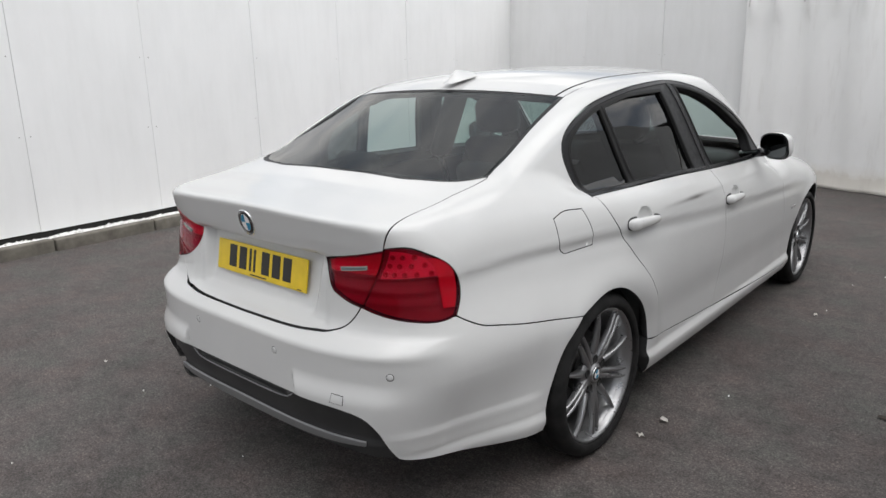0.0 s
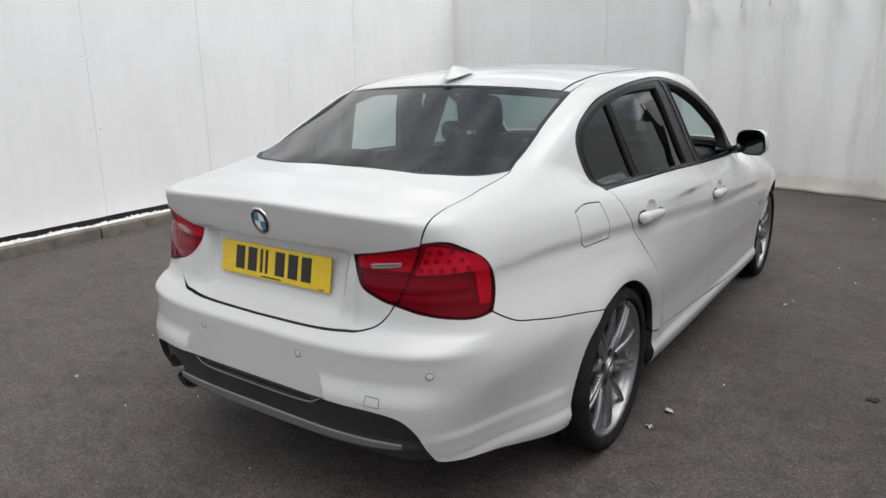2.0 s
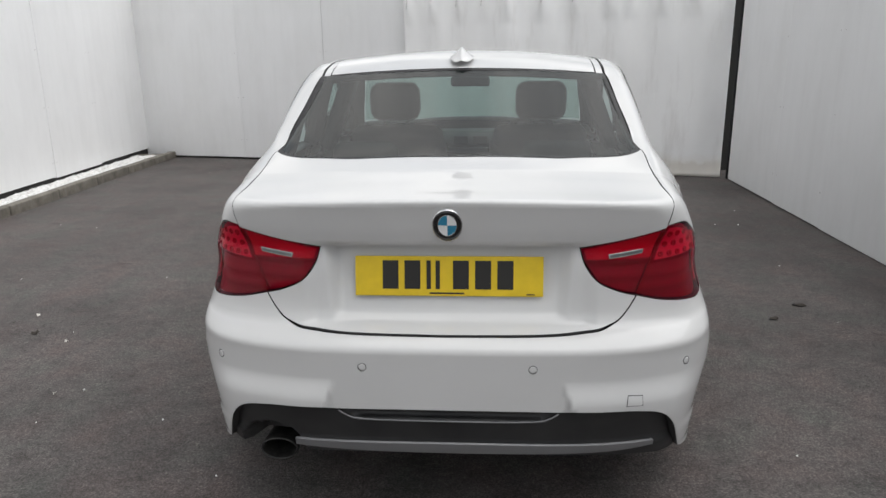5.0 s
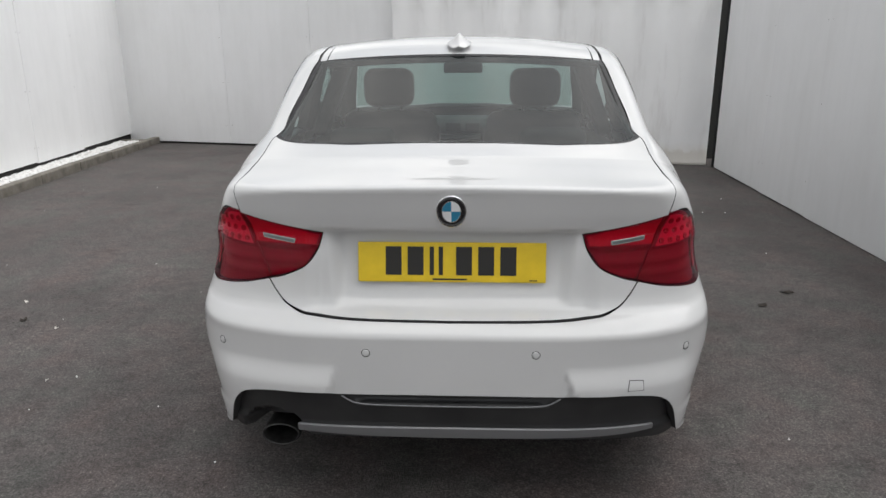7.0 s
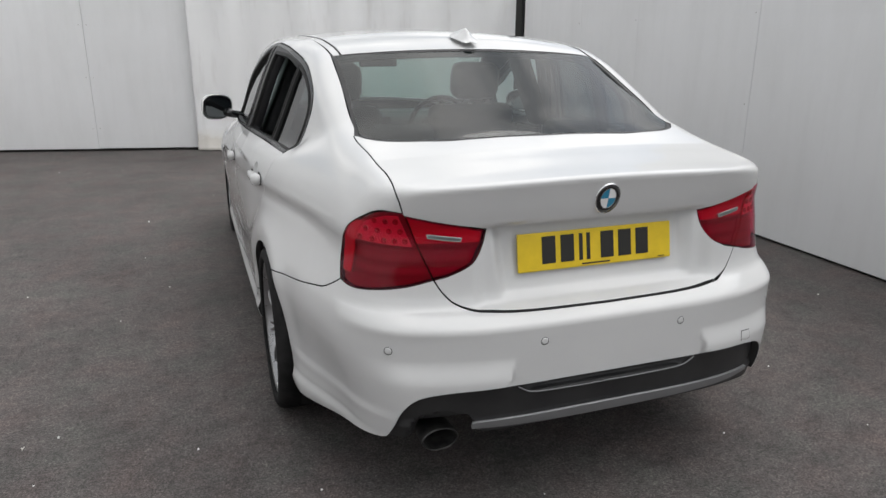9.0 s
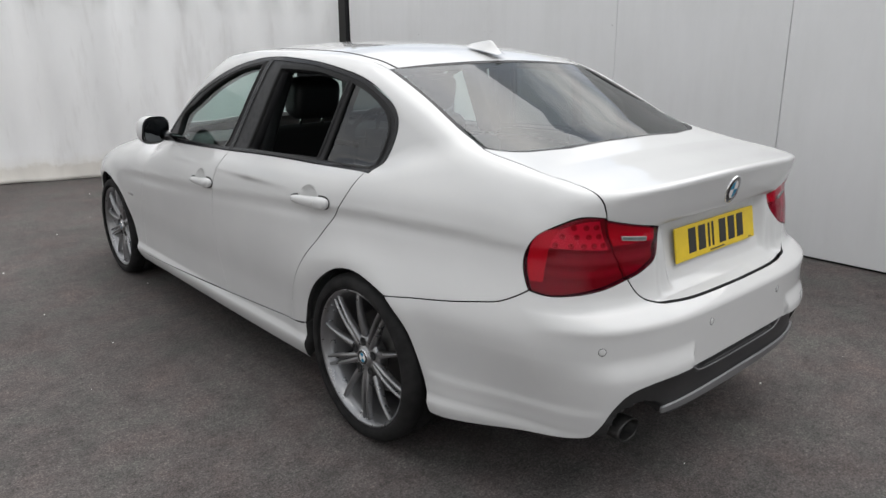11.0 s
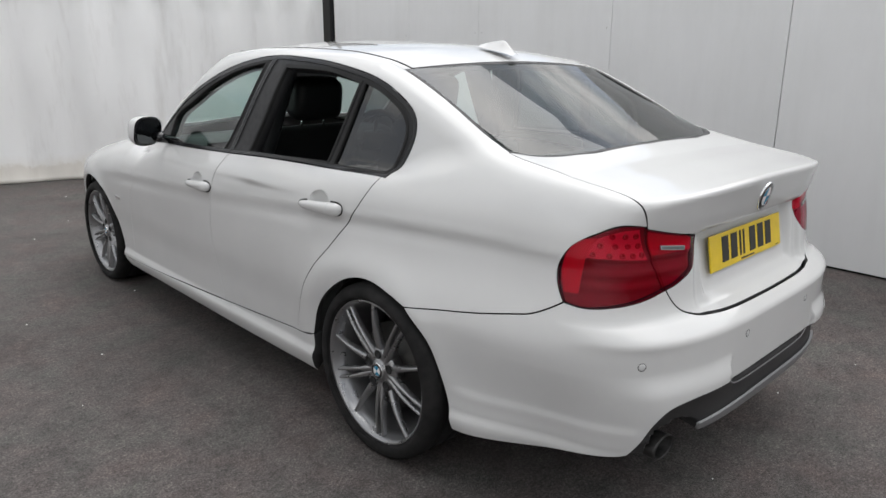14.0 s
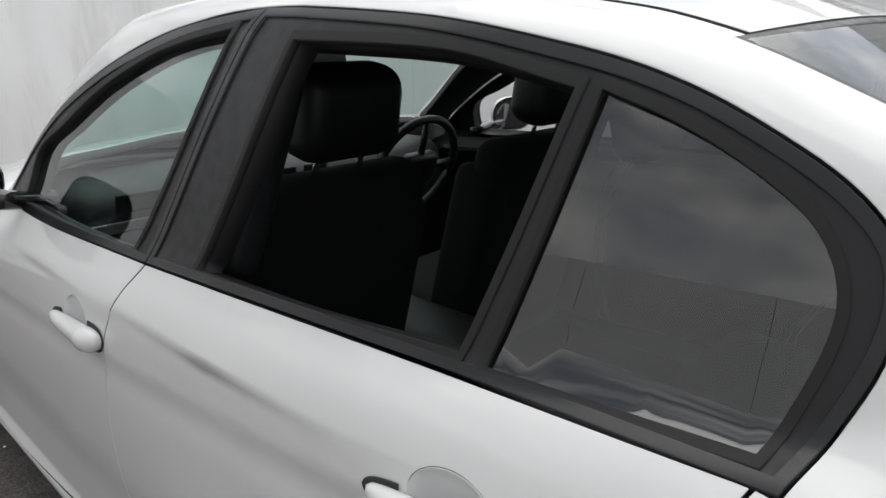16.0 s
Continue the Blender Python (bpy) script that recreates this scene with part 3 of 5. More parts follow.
def ellipse_line(y, z):
    a = np.linspace(0, 2 * np.pi, 36, endpoint=False)
    return flank(np.c_[y + .054 * np.cos(a), z + .034 * np.sin(a)])


doors_r = panel("rear_door", rear_door, PAINT, car, holes=[ellipse_line(*DISH_R)], grid=.012, mirror=True, label="white rear door")
doors_f = panel("front_door", front_door, PAINT, car, holes=[ellipse_line(*DISH_F)], grid=.014, mirror=True, label="white front door")
sill = outline(flank([(.299, .350), (.398, .335), (1.015, .297), (1.6, .272), (2.13, .252)]), flank([(2.13, .252), (2.26, .250)]), flank([(2.26, .250), (2.235, .22), (2.20, .188)]), flank([(2.20, .188), (1.2, .184), (.32, .184)]), flank([(.32, .184), (.302, .27), (.299, .350)]))
panel("sill_skirt", sill, PAINT, car, mirror=True, depth=.05, label="white side skirt")
arch_f = [(2.26, .250), (2.295, .38), (2.36, .50), (2.45, .59), (2.58, .645), (2.70, .660), (2.82, .645), (2.95, .58), (3.03, .48), (3.06, .38)]
front_wing = outline(flank(SHUT_F[:-1]), np.vstack([flank(SHUT_F[-2:-1]), flank([(1.80, .918)])]), np.vstack([flank([(1.80, .918)]), above([(.715, 1.89)])]),
                     above([(.715, 1.89), (.71, 2.4), (.68, 2.8), (.60, 3.15)]), np.vstack([above([(.60, 3.15)]), flank([(3.20, .60)])]), flank([(3.20, .60), (3.06, .38)]), flank(arch_f[::-1]), flank([(2.26, .250), (2.13, .252)]))
panel("front_wing", front_wing, PAINT, car, mirror=True, label="white front wing")


def skin_front(xz):
    return cast(np.c_[xz[:, 0], np.full(len(xz), 2.9), xz[:, 1]], np.tile([0., 1, 0], (len(xz), 1)))


panel("front_bumper", np.array([(-.78, .22), (-.4, .2), (0, .2), (.4, .2), (.78, .22), (.80, .45), (.78, .66), (.70, .72), (.4, .745), (0, .75), (-.4, .745), (-.70, .72), (-.78, .66), (-.80, .45)], float), PAINT, car, onto=skin_front, depth=.03, grid=.05)
bonnet_half = np.vstack([spline(r, .03)[:-1] for r in ([(0, 2.17), (.4, 2.09), (.71, 1.90)], [(.71, 1.90), (.705, 2.4), (.675, 2.8), (.595, 3.15)], [(.595, 3.15), (.4, 3.32), (0, 3.40)])])
panel("bonnet", half_turned(np.vstack([bonnet_half, [(0, 3.40)]])), PAINT, car, onto=skin_top, grid=.05, label="white bonnet")

# roof, screens
roof_half = np.vstack([spline(r, .02)[:-1] for r in (GLASS_HEAD[::-1][:-1] + [(.530, .128)], [(.530, .128), (.543, .4), (.552, .8), (.556, 1.1), (.556, 1.355)], [(.556, 1.355), (.3, 1.48), (0, 1.52)])])
panel("roof", half_turned(np.vstack([roof_half, [(0, 1.52)]])), PAINT, car, onto=skin_top, grid=.035, label="white roof")
panel("roof_moulding", outline([(.534, .129), (.563, .135)], [(.563, .135), (.576, .4), (.584, .8), (.588, 1.1), (.591, 1.355)], [(.591, 1.355), (.559, 1.355)], [(.559, 1.355), (.557, 1.1), (.556, .8), (.547, .4), (.534, .129)], gap=.02), PAINT, car, onto=skin_top, out=-.003, gap=.002, grid=.02, mirror=True)
screen_half = np.vstack([spline(r, .02)[:-1] for r in (GLASS_HEAD[::-1], GLASS_SIDE, GLASS_FOOT)])
screen = half_turned(np.vstack([screen_half, [(0, -.516)]]))
# the rear glass is one even sheet, bent both ways, that meets the bodywork along its edge
edge_at = skin_top(shrunk(screen, .010))


def bend(x, y):
    return np.stack([np.ones_like(x), y, y * y, x * x, x * x * y], -1)


SHEET_OF = np.linalg.lstsq(bend(edge_at[:, 0], edge_at[:, 1]), edge_at[:, 2], rcond=None)[0]


def glass_skin(xy):
    return np.c_[xy, bend(xy[:, 0], xy[:, 1]) @ SHEET_OF]


def glass_facing(p, e=1e-3):
    x, y = p[:, 0], p[:, 1]
    gx = (bend(x + e, y) - bend(x - e, y)) @ SHEET_OF / (2 * e)
    gy = (bend(x, y + e) - bend(x, y - e)) @ SHEET_OF / (2 * e)
    n = np.stack([-gx, -gy, np.ones_like(x)], -1)
    return n / np.linalg.norm(n, axis=1, keepdims=True)


rear_screen = panel("rear_screen", shrunk(screen, .014), REAR_GLASS, car, onto=glass_skin, facing=glass_facing, gap=.0, depth=.003, out=-.004, grid=.03, label="green-tinted heated rear window")
rear_screen.visible_shadow = False
panel("screen_seal", screen, BLACK_TRIM, car, holes=[shrunk(screen, .016)], onto=skin_top, gap=.001, depth=.02, out=-.003, grid=.02, label="black rubber window seal")
wind_half = np.vstack([spline(r, .03)[:-1] for r in ([(0, 1.525), (.3, 1.485), (.592, 1.365)], [(.592, 1.365), (.658, 1.62), (.708, 1.88)], [(.708, 1.88), (.4, 2.08), (0, 2.165)])])
ws = panel("windscreen", half_turned(np.vstack([wind_half, [(0, 2.165)]])), SIDE_GLASS, car, onto=skin_top, depth=.004, out=-.003, grid=.05, label="clear laminated windscreen")
ws.visible_shadow = False

# side window frames and panes
cut_f = outline(flank([(1.005, .953), (1.3, .948), (1.63, .943)]), flank([(1.63, .943), (1.60, 1.055), (1.45, 1.125), (1.28, 1.205), (1.12, 1.262), (1.0, 1.289), (.845, 1.311)]), flank([(.845, 1.311), (1.005, .953)]))
cut_r = outline(flank([(.302, .971), (.55, .968), (.79, .965)]), flank([(.79, .965), (.677, 1.293)]), flank([(.677, 1.293), (.47, 1.286), (.37, 1.275), (.241, 1.244)]), flank([(.241, 1.244), (.302, .971)]))
cut_q = outline(flank([(.0, .965), (.266, .964)]), flank([(.266, .964), (.211, 1.243)]), flank([(.211, 1.243), (.132, 1.216), (.058, 1.180), (.002, 1.140), (-.024, 1.095), (-.024, 1.045), (.0, .965)]))
frame_f = outline(flank([(.946, .942), (1.4, .930), (1.80, .922)]), flank(WINDOW[:7:-1]), flank([(.778, 1.340), (.866, 1.14), (.946, .942)]))
frame_r = outline(flank([(-.028, .950), (.3, .951), (.65, .953), (.946, .942)]), flank([(.946, .942), (.866, 1.14), (.778, 1.340)]), flank(WINDOW[8::-1]))
frames_f = panel("window_frame", frame_f, BLACK_TRIM, doors_f, holes=[cut_f], gap=.0022, depth=.045, out=-.0025, grid=.02, mirror=True, label="black window surround")
frames_r = panel("window_frame", frame_r, BLACK_TRIM, doors_r, holes=[cut_r, cut_q], gap=.0022, depth=.045, out=-.0025, grid=.02, mirror=True, label="black window surround")
for edge, owner in ((frame_f, frames_f), (frame_r, frames_r)):
    panel("outer_trim", shrunk(edge, .001), GLOSS_TRIM, owner, holes=[shrunk(edge, .013)], gap=.001, depth=.008, out=.0015, grid=.02, mirror=True, label="satin black outer trim")
for cut, owner in ((cut_f, frames_f), (cut_r, frames_r), (cut_q, frames_r)):
    panel("seal", shrunk(cut, -.010), SEAL, owner, holes=[cut], gap=.0008, depth=.014, out=.0012, grid=.02, mirror=True)
quarter = panel("quarter_glass", shrunk(cut_q, -.004), DARK_GLASS, doors_r, gap=0, depth=.003, out=-.010, grid=.03, mirror=True, label="fixed dark quarter glass")
pane_f = panel("window_glass", shrunk(cut_f, -.004), SIDE_GLASS, doors_f, gap=0, depth=.003, out=-.014, grid=.03, mirror=True, label="raised tinted door glass")
pane_r = panel("window_glass", shrunk(cut_r, -.004), DARK_GLASS, doors_r, gap=0, depth=.003, out=-.014, grid=.03, mirror=True, label="raised dark door glass")
for lowered in (pane_f[0], pane_r[1]):
    bpy.data.objects.remove(lowered)
for ob in (*quarter, pane_f[1], pane_r[0]):
    ob.visible_shadow = False
# inner skins that close the cabin
panel("door_card", rear_door, CABIN, doors_r, gap=.02, depth=.02, out=-.07, grid=.05, mirror=True)
panel("door_card", front_door, CABIN, doors_f, gap=.02, depth=.02, out=-.07, grid=.05, mirror=True)
panel("pillar_lining", shrunk(wing, .006), CABIN, car, gap=.0, depth=.002, out=-.024, grid=.02, mirror=True)
panel("headlining", half_turned(np.vstack([roof_half, [(0, 1.52)]])) * [1.02, 1.0], CABIN, car, onto=skin_top, depth=.002, out=-.035, grid=.06)

# tail lamps: a lens over a red base with light bars and rows of cups
outer = outline(flat3(LAMP_TOP), flat3(LAMP_BOT), np.vstack([flat3(LAMP_BOT[-1:]), flat3(LAMP_TOP[:1])]), gap=.008)
inner = outline(tail(INNER_LOW), tail(INNER_TOP), np.vstack([tail(INNER_TOP[-1:]), tail(INNER_LOW[:1])]), gap=.008)


def lamp_ribs(p):
    """Two broad light bars low in the lamp and steps above them."""
    z = p[:, 2]
    return -.016 + .0035 * np.exp(-((z - .752) / .012) ** 2) + .0035 * np.exp(-((z - .787) / .012) ** 2) + .006 * step(.818, .830, z)


lamps_o = panel("tail_lamp", outer, BLACK_TRIM, car, gap=.001, depth=.035, out=-.030, grid=.03, mirror=True, label="red wing tail lamp with led rows")
lamps_i = panel("tail_lamp", inner, BLACK_TRIM, boot_lid, gap=.001, depth=.035, out=-.030, grid=.03, mirror=True, label="red boot tail lamp with clear reversing strip")
for poly, lamps in ((outer, lamps_o), (inner, lamps_i)):
    panel("lamp_base", poly, RED_BODY, lamps, gap=.0034, depth=.006, relief=lamp_ribs, grid=.008, mirror=True)
    panel("lens", poly, RED_LENS, lamps, gap=.0018, depth=.006, out=.0005, grid=.016, mirror=True, label="red glossy lens")
for row, (z, xs) in enumerate(((.893, (.607, .632, .657)), (.868, (.594, .622, .650, .676)), (.843, (.582, .609, .636, .663, .690)))):
    for x in xs:
        c = skin_wrap(tail([(x, z)]))[0]
        n = slope(c[None])[0]
        v, f = lathe([(-.009, .0078), (-.0062, .0080), (-.0058, .0062), (-.0085, .0030), (-.0085, 0)], 12)
        turn = Vector((1, 0, 0)).rotation_difference(Vector(n)).to_matrix().to_4x4()
        pts = np.array([tuple(Matrix.Translation(c) @ turn @ Vector(q)) for q in v])
        for s, lamp in ((1, lamps_o[0]), (-1, lamps_o[1])):
            link_mesh("led_cup", pts * [s, 1, 1], f if s > 0 else [q[::-1] for q in f], LED, lamp)
strip = outline(tail([(.432, .851), (.526, .863)]), tail([(.526, .863), (.524, .852)]), tail([(.524, .852), (.435, .840)]), tail([(.435, .840), (.432, .851)]), gap=.006)
strips = panel("reversing_strip", strip, CLEAR, lamps_i, gap=0, depth=.006, out=.0022, grid=.01, mirror=True, label="clear reversing light strip")
panel("reflector", strip, CLEAR_IN, strips, gap=.0025, depth=.002, out=.0030, grid=.01, mirror=True)

upper = outline(tail([(.562, .826), (.705, .830)]), tail([(.705, .830), (.690, .875), (.650, .905), (.602, .910)]), tail([(.602, .910), (.562, .826)]), gap=.008)
panel("led_panel", upper, RED_UPPER, lamps_o, gap=.002, depth=.004, out=-.009, grid=.012, mirror=True, label="pale red led field")
inner_upper = outline(tail([(.374, .833), (.553, .836)]), tail([(.553, .836), (.580, .904)]), tail([(.580, .904), (.46, .881), (.365, .862)]), tail([(.365, .862), (.374, .833)]), gap=.008)
panel("upper_reflector", inner_upper, RED_SIDE, lamps_i, gap=.002, depth=.004, out=-.007, grid=.012, mirror=True, label="brighter red upper field")
bright_edge = outline(flat3([(.712, -.735, .835), (.705, -.745, .870), (.690, -.765, .895)]), flat3([(.690, -.765, .895), (.722, -.728, .888), (.744, -.700, .850), (.750, -.690, .790), (.752, -.700, .735)]), flat3([(.752, -.700, .735), (.728, -.730, .735)]), flat3([(.728, -.730, .735), (.712, -.735, .835)]), gap=.008)
panel("side_reflector", bright_edge, RED_SIDE, lamps_o, gap=.001, depth=.004, out=-.006, grid=.012, mirror=True, label="plain red side reflector")

# number plate: plain bars stand for its characters
plate_turn = Matrix.Rotation(radians(-9.5), 4, "X")
plate_at = Vector((0, -.852, .786))
plate = part("number_plate", box((.520, .006, .111), plate_at, .0025, plate_turn), PLATE, boot_lid, "yellow number plate with dark bars")
left = -.183
for wide, skip in ((.044, .017), (.044, .017), (.012, .013), (.012, .036), (.044, .017), (.044, .017), (.044, 0)):
    part("character_bar", box((wide, .0012, .079), plate_at + plate_turn @ Vector((left + wide / 2, -.0035, .004)), 0, plate_turn), INK, plate)
    left += wide + skip
part("maker_bar", box((.095, .001, .0045), plate_at + plate_turn @ Vector((-.005, -.0034, -.047)), 0, plate_turn), INK, plate)
part("maker_bar", box((.022, .001, .003), plate_at + plate_turn @ Vector((.225, -.0034, -.049)), 0, plate_turn), INK, plate)


def roundel(parent, at, facing, radius):
    """A dark-ringed disc with blue and white quarters."""
    turn = Matrix.Translation(at) @ Vector((0, 0, 1)).rotation_difference(Vector(facing)).to_matrix().to_4x4()
    if abs(facing[1]) > .5:
        turn = Matrix.Translation(at) @ Vector(facing).to_track_quat("Z", "Y").to_matrix().to_4x4()
    k = radius / .041
    v, f = lathe([(0, .041 * k), (.004 * k, .041 * k), (.0055 * k, .039 * k), (.0055 * k, .0375 * k)], 40, "z")
    badge = link_mesh("badge", [turn @ Vector(p) for p in v], f, CHROME, parent, "round badge with blue and white quarters")
    v, f = lathe([(.0045 * k, .0378 * k), (.006 * k, .037 * k), (.006 * k, .0255 * k)], 40, "z")
    link_mesh("ring", [turn @ Vector(p) for p in v], f, GLOSS_BLACK, badge)
    for q in range(4):
        pts = [(0, 0, .0062 * k)] + [(.0245 * k * math.cos(a), .0245 * k * math.sin(a), .0056 * k) for a in np.linspace(q * math.pi / 2, (q + 1) * math.pi / 2, 10)]
        link_mesh("quarter", [turn @ Vector(p) for p in pts], [(0, i, i + 1) for i in range(1, 10)], BLUE if q % 2 else WHITE_ENAMEL, badge)
    v, f = lathe([(.0058 * k, .0262 * k), (.0066 * k, .0254 * k), (.0058 * k, .0244 * k)], 32, "z")
    link_mesh("rim", [turn @ Vector(p) for p in v], f, CHROME, badge)
    return badge


bc = skin_wrap(tail([(0, .931)]))[0]
roundel(boot_lid, bc - slope(bc[None])[0] * .001, tuple(slope(bc[None])[0]), .041)

# exhaust tail pipe
pipe = [(-.42, -.30, .25), (-.46, -.50, .262), (-.495, -.68, .274), (-.50, -.76, .280)]
v, f = tube([tuple(p) for p in spline(pipe, .05)], .026, 20)
link_mesh("exhaust_pipe", v, f, EXHAUST, car, "sooty tail pipe")
v, f = lathe([(0, .044), (-.10, .050), (-.150, .052), (-.157, .0485), (-.150, .0455), (-.02, .042), (-.02, 0)], 32, "y", (-.503, -.735, 0))
v = [(-.503 + 1.1 * (p[0] + .503), p[1], .262 + .68 * p[2]) for p in v]
link_mesh("tail_pipe_tip", v, f, EXHAUST, car, "sooty round tail pipe tip")

# aerial fin on the roof
fin_v, fin_f = [], []
N = 16
for i in range(N + 1):
    t = i / N
    y = .13 + .20 * t
    h = .043 * (step(0, .36, t) * (1 - t) ** .9 * 1.25 if t < 1 else 0)
    wd = .044 * math.sqrt(max(0.0, math.sin(math.pi * min(1, .06 + t * .94)))) + .004
    zb = float(skin_top(np.array([(0.0, y + .05)]))[0, 2]) - .004
    for k in range(9):
        a = math.pi * k / 8
        sx = math.cos(a)
        q = math.sin(a)
        fin_v.append((wd * sx * (.30 + .70 * (1 - q) ** 1.2), y - .025, zb + (h + .006) * q ** 1.2))
for i in range(N):
    for k in range(8):
        fin_f.append((i * 9 + k, i * 9 + k + 1, (i + 1) * 9 + k + 1, (i + 1) * 9 + k))
link_mesh("aerial_fin", fin_v, fin_f, PAINT, car, "white shark-fin aerial")


# door handles
def handle(side, y, z, parent):
    """A pull grip over a hollow dish, with a separate lock cap behind it and dark seals at both ends."""
    def place(dy, dz, lift):
        p = skin_wrap(flank(np.c_[y + dy, z + dz - .03 * dy]))
        return (p + slope(p) * lift[:, None]) * [side, 1, 1]

    def bar(runs, width, height, name, mat, owner, label=""):
        """A rounded bar lofted along the flank; width, height: its half sizes at each step."""
        fs, m = [], 14
        a = np.tile(2 * np.pi * np.arange(m) / m, len(runs))
        vs = place(np.repeat(runs, m), np.repeat(height, m) * np.sin(a), .001 + np.repeat(width, m) * (.55 + .95 * np.cos(a)))
        for i in range(len(runs) - 1):
            for k in range(m):
                q = (i * m + k, i * m + (k + 1) % m, (i + 1) * m + (k + 1) % m, (i + 1) * m + k)
                fs.append(q if side > 0 else q[::-1])
        ends = [tuple(range(m - 1, -1, -1)), tuple(range((len(runs) - 1) * m, len(runs) * m))]
        fs += ends if side > 0 else [e[::-1] for e in ends]
        return link_mesh(name, vs, fs, mat, owner, label)

    t = np.linspace(0, 1, 17)
    grip = bar(-.070 + .188 * t, .019 * (1 - t ** 5) ** .5 * (1 - .25 * t) + .0008, .0185 * (1 - t ** 6) ** .5 * (1 - .32 * t) + .0008, "door_handle", PAINT, parent, "white pull handle")
    bar(-.0718 - .052 * t, .021 * np.sqrt(np.maximum(0, 1 - t ** 3.0)) + .0008, .0195 * np.sqrt(np.maximum(0, 1 - t ** 3.6)) + .0008, "lock_cap", PAINT, grip)
    bar(-.060 - .068 * t, .0012 * np.ones(17), .0245 * np.sqrt(np.maximum(0, 1 - t ** 3.6)) + .0006, "seal", GAP_DARK, grip)
    bar(.070 + .054 * t, .0010 * np.ones(17), .0185 * (1 - .3 * t) * np.sqrt(np.maximum(0, 1 - t ** 4)) + .0006, "seal", GAP_DARK, grip)


def dish_bowl(y, z):
    def bowl(p):
        r = ((p[:, 1] - y) / .054) ** 2 + ((p[:, 2] - z) / .034) ** 2
        return -.024 * np.clip(1 - r, 0, 1) ** .55
    return bowl


for k, edge in ((doors_r, DISH_R), (doors_f, DISH_F)):
    panel("handle_dish", ellipse_line(*edge), PAINT, k, gap=-.0006, depth=.002, grid=.006, mirror=True, relief=dish_bowl(*edge))
for side, k in ((1, 0), (-1, 1)):
    handle(side, .243, .829, doors_r[k])
    handle(side, 1.163, .792, doors_f[k])
    # small badge plate on the front wing
    p = skin_wrap(flank([(2.25, .590)]))[0]
    part("side_badge", box((.004, .075, .014), (side * (p[0] + .001), p[1], p[2]), .0015), SILVER_TRIM, car)


# door mirrors
def door_mirror(side, parent):
    rings, faces, n, m = [], [], 14, 24
    at = Vector((side * .951, 1.575, .994))
    turn = Matrix.Translation(at) @ Matrix.Rotation(radians(-26 * side), 4, "Z") @ Matrix.Rotation(radians(10), 4, "X")
    for i in range(n):
        t = i / (n - 1)
        r = math.sqrt(max(0, 1 - (t * .985) ** 2.2))
        for k in range(m):
            a = 2 * math.pi * k / m
            c, s = math.cos(a), math.sin(a)
            ex = .090 * math.copysign(abs(c) ** .72, c) * (r if i else 1)
            ez = .070 * math.copysign(abs(s) ** .72, s) * (r if i else 1)
            rings.append(turn @ Vector((ex, t * .085 - .006, ez + .006 * c * side)))
    for i in range(n - 1):
        for k in range(m):
            faces.append((i * m + k, i * m + (k + 1) % m, (i + 1) * m + (k + 1) % m, (i + 1) * m + k))
    mirror = link_mesh("door_mirror", rings, faces, PAINT, parent, "door mirror with a white cap and black rim")
    def pad(wx, wz, y0, y1, mat, name):
        vs, fs = [], []
        for y in (y0, y1):
            for k in range(m):
                a = 2 * math.pi * k / m
                c, s = math.cos(a), math.sin(a)
                vs.append(turn @ Vector((wx * math.copysign(abs(c) ** .72, c), y, wz * math.copysign(abs(s) ** .72, s) + .006 * c * side)))
        fs = [(k, (k + 1) % m, m + (k + 1) % m, m + k) for k in range(m)] + [tuple(range(m - 1, -1, -1)), tuple(range(m, 2 * m))]
        return link_mesh(name, vs, fs, mat, mirror, smooth=False)
    pad(.083, .063, -.010, .016, GLOSS_BLACK, "mirror_rim")
    pad(.077, .057, -.013, -.011, MIRROR, "mirror_glass")
    v, f = tube([(side * .90, 1.59, .966), (side * .865, 1.61, .951), (side * .82, 1.63, .942), (side * .76, 1.64, .935)], lambda t: .030 - .006 * t, 12, flat=.8)
    link_mesh("mirror_arm", v, f, GLOSS_BLACK, mirror)


door_mirror(1, doors_f[0])
door_mirror(-1, doors_f[1])


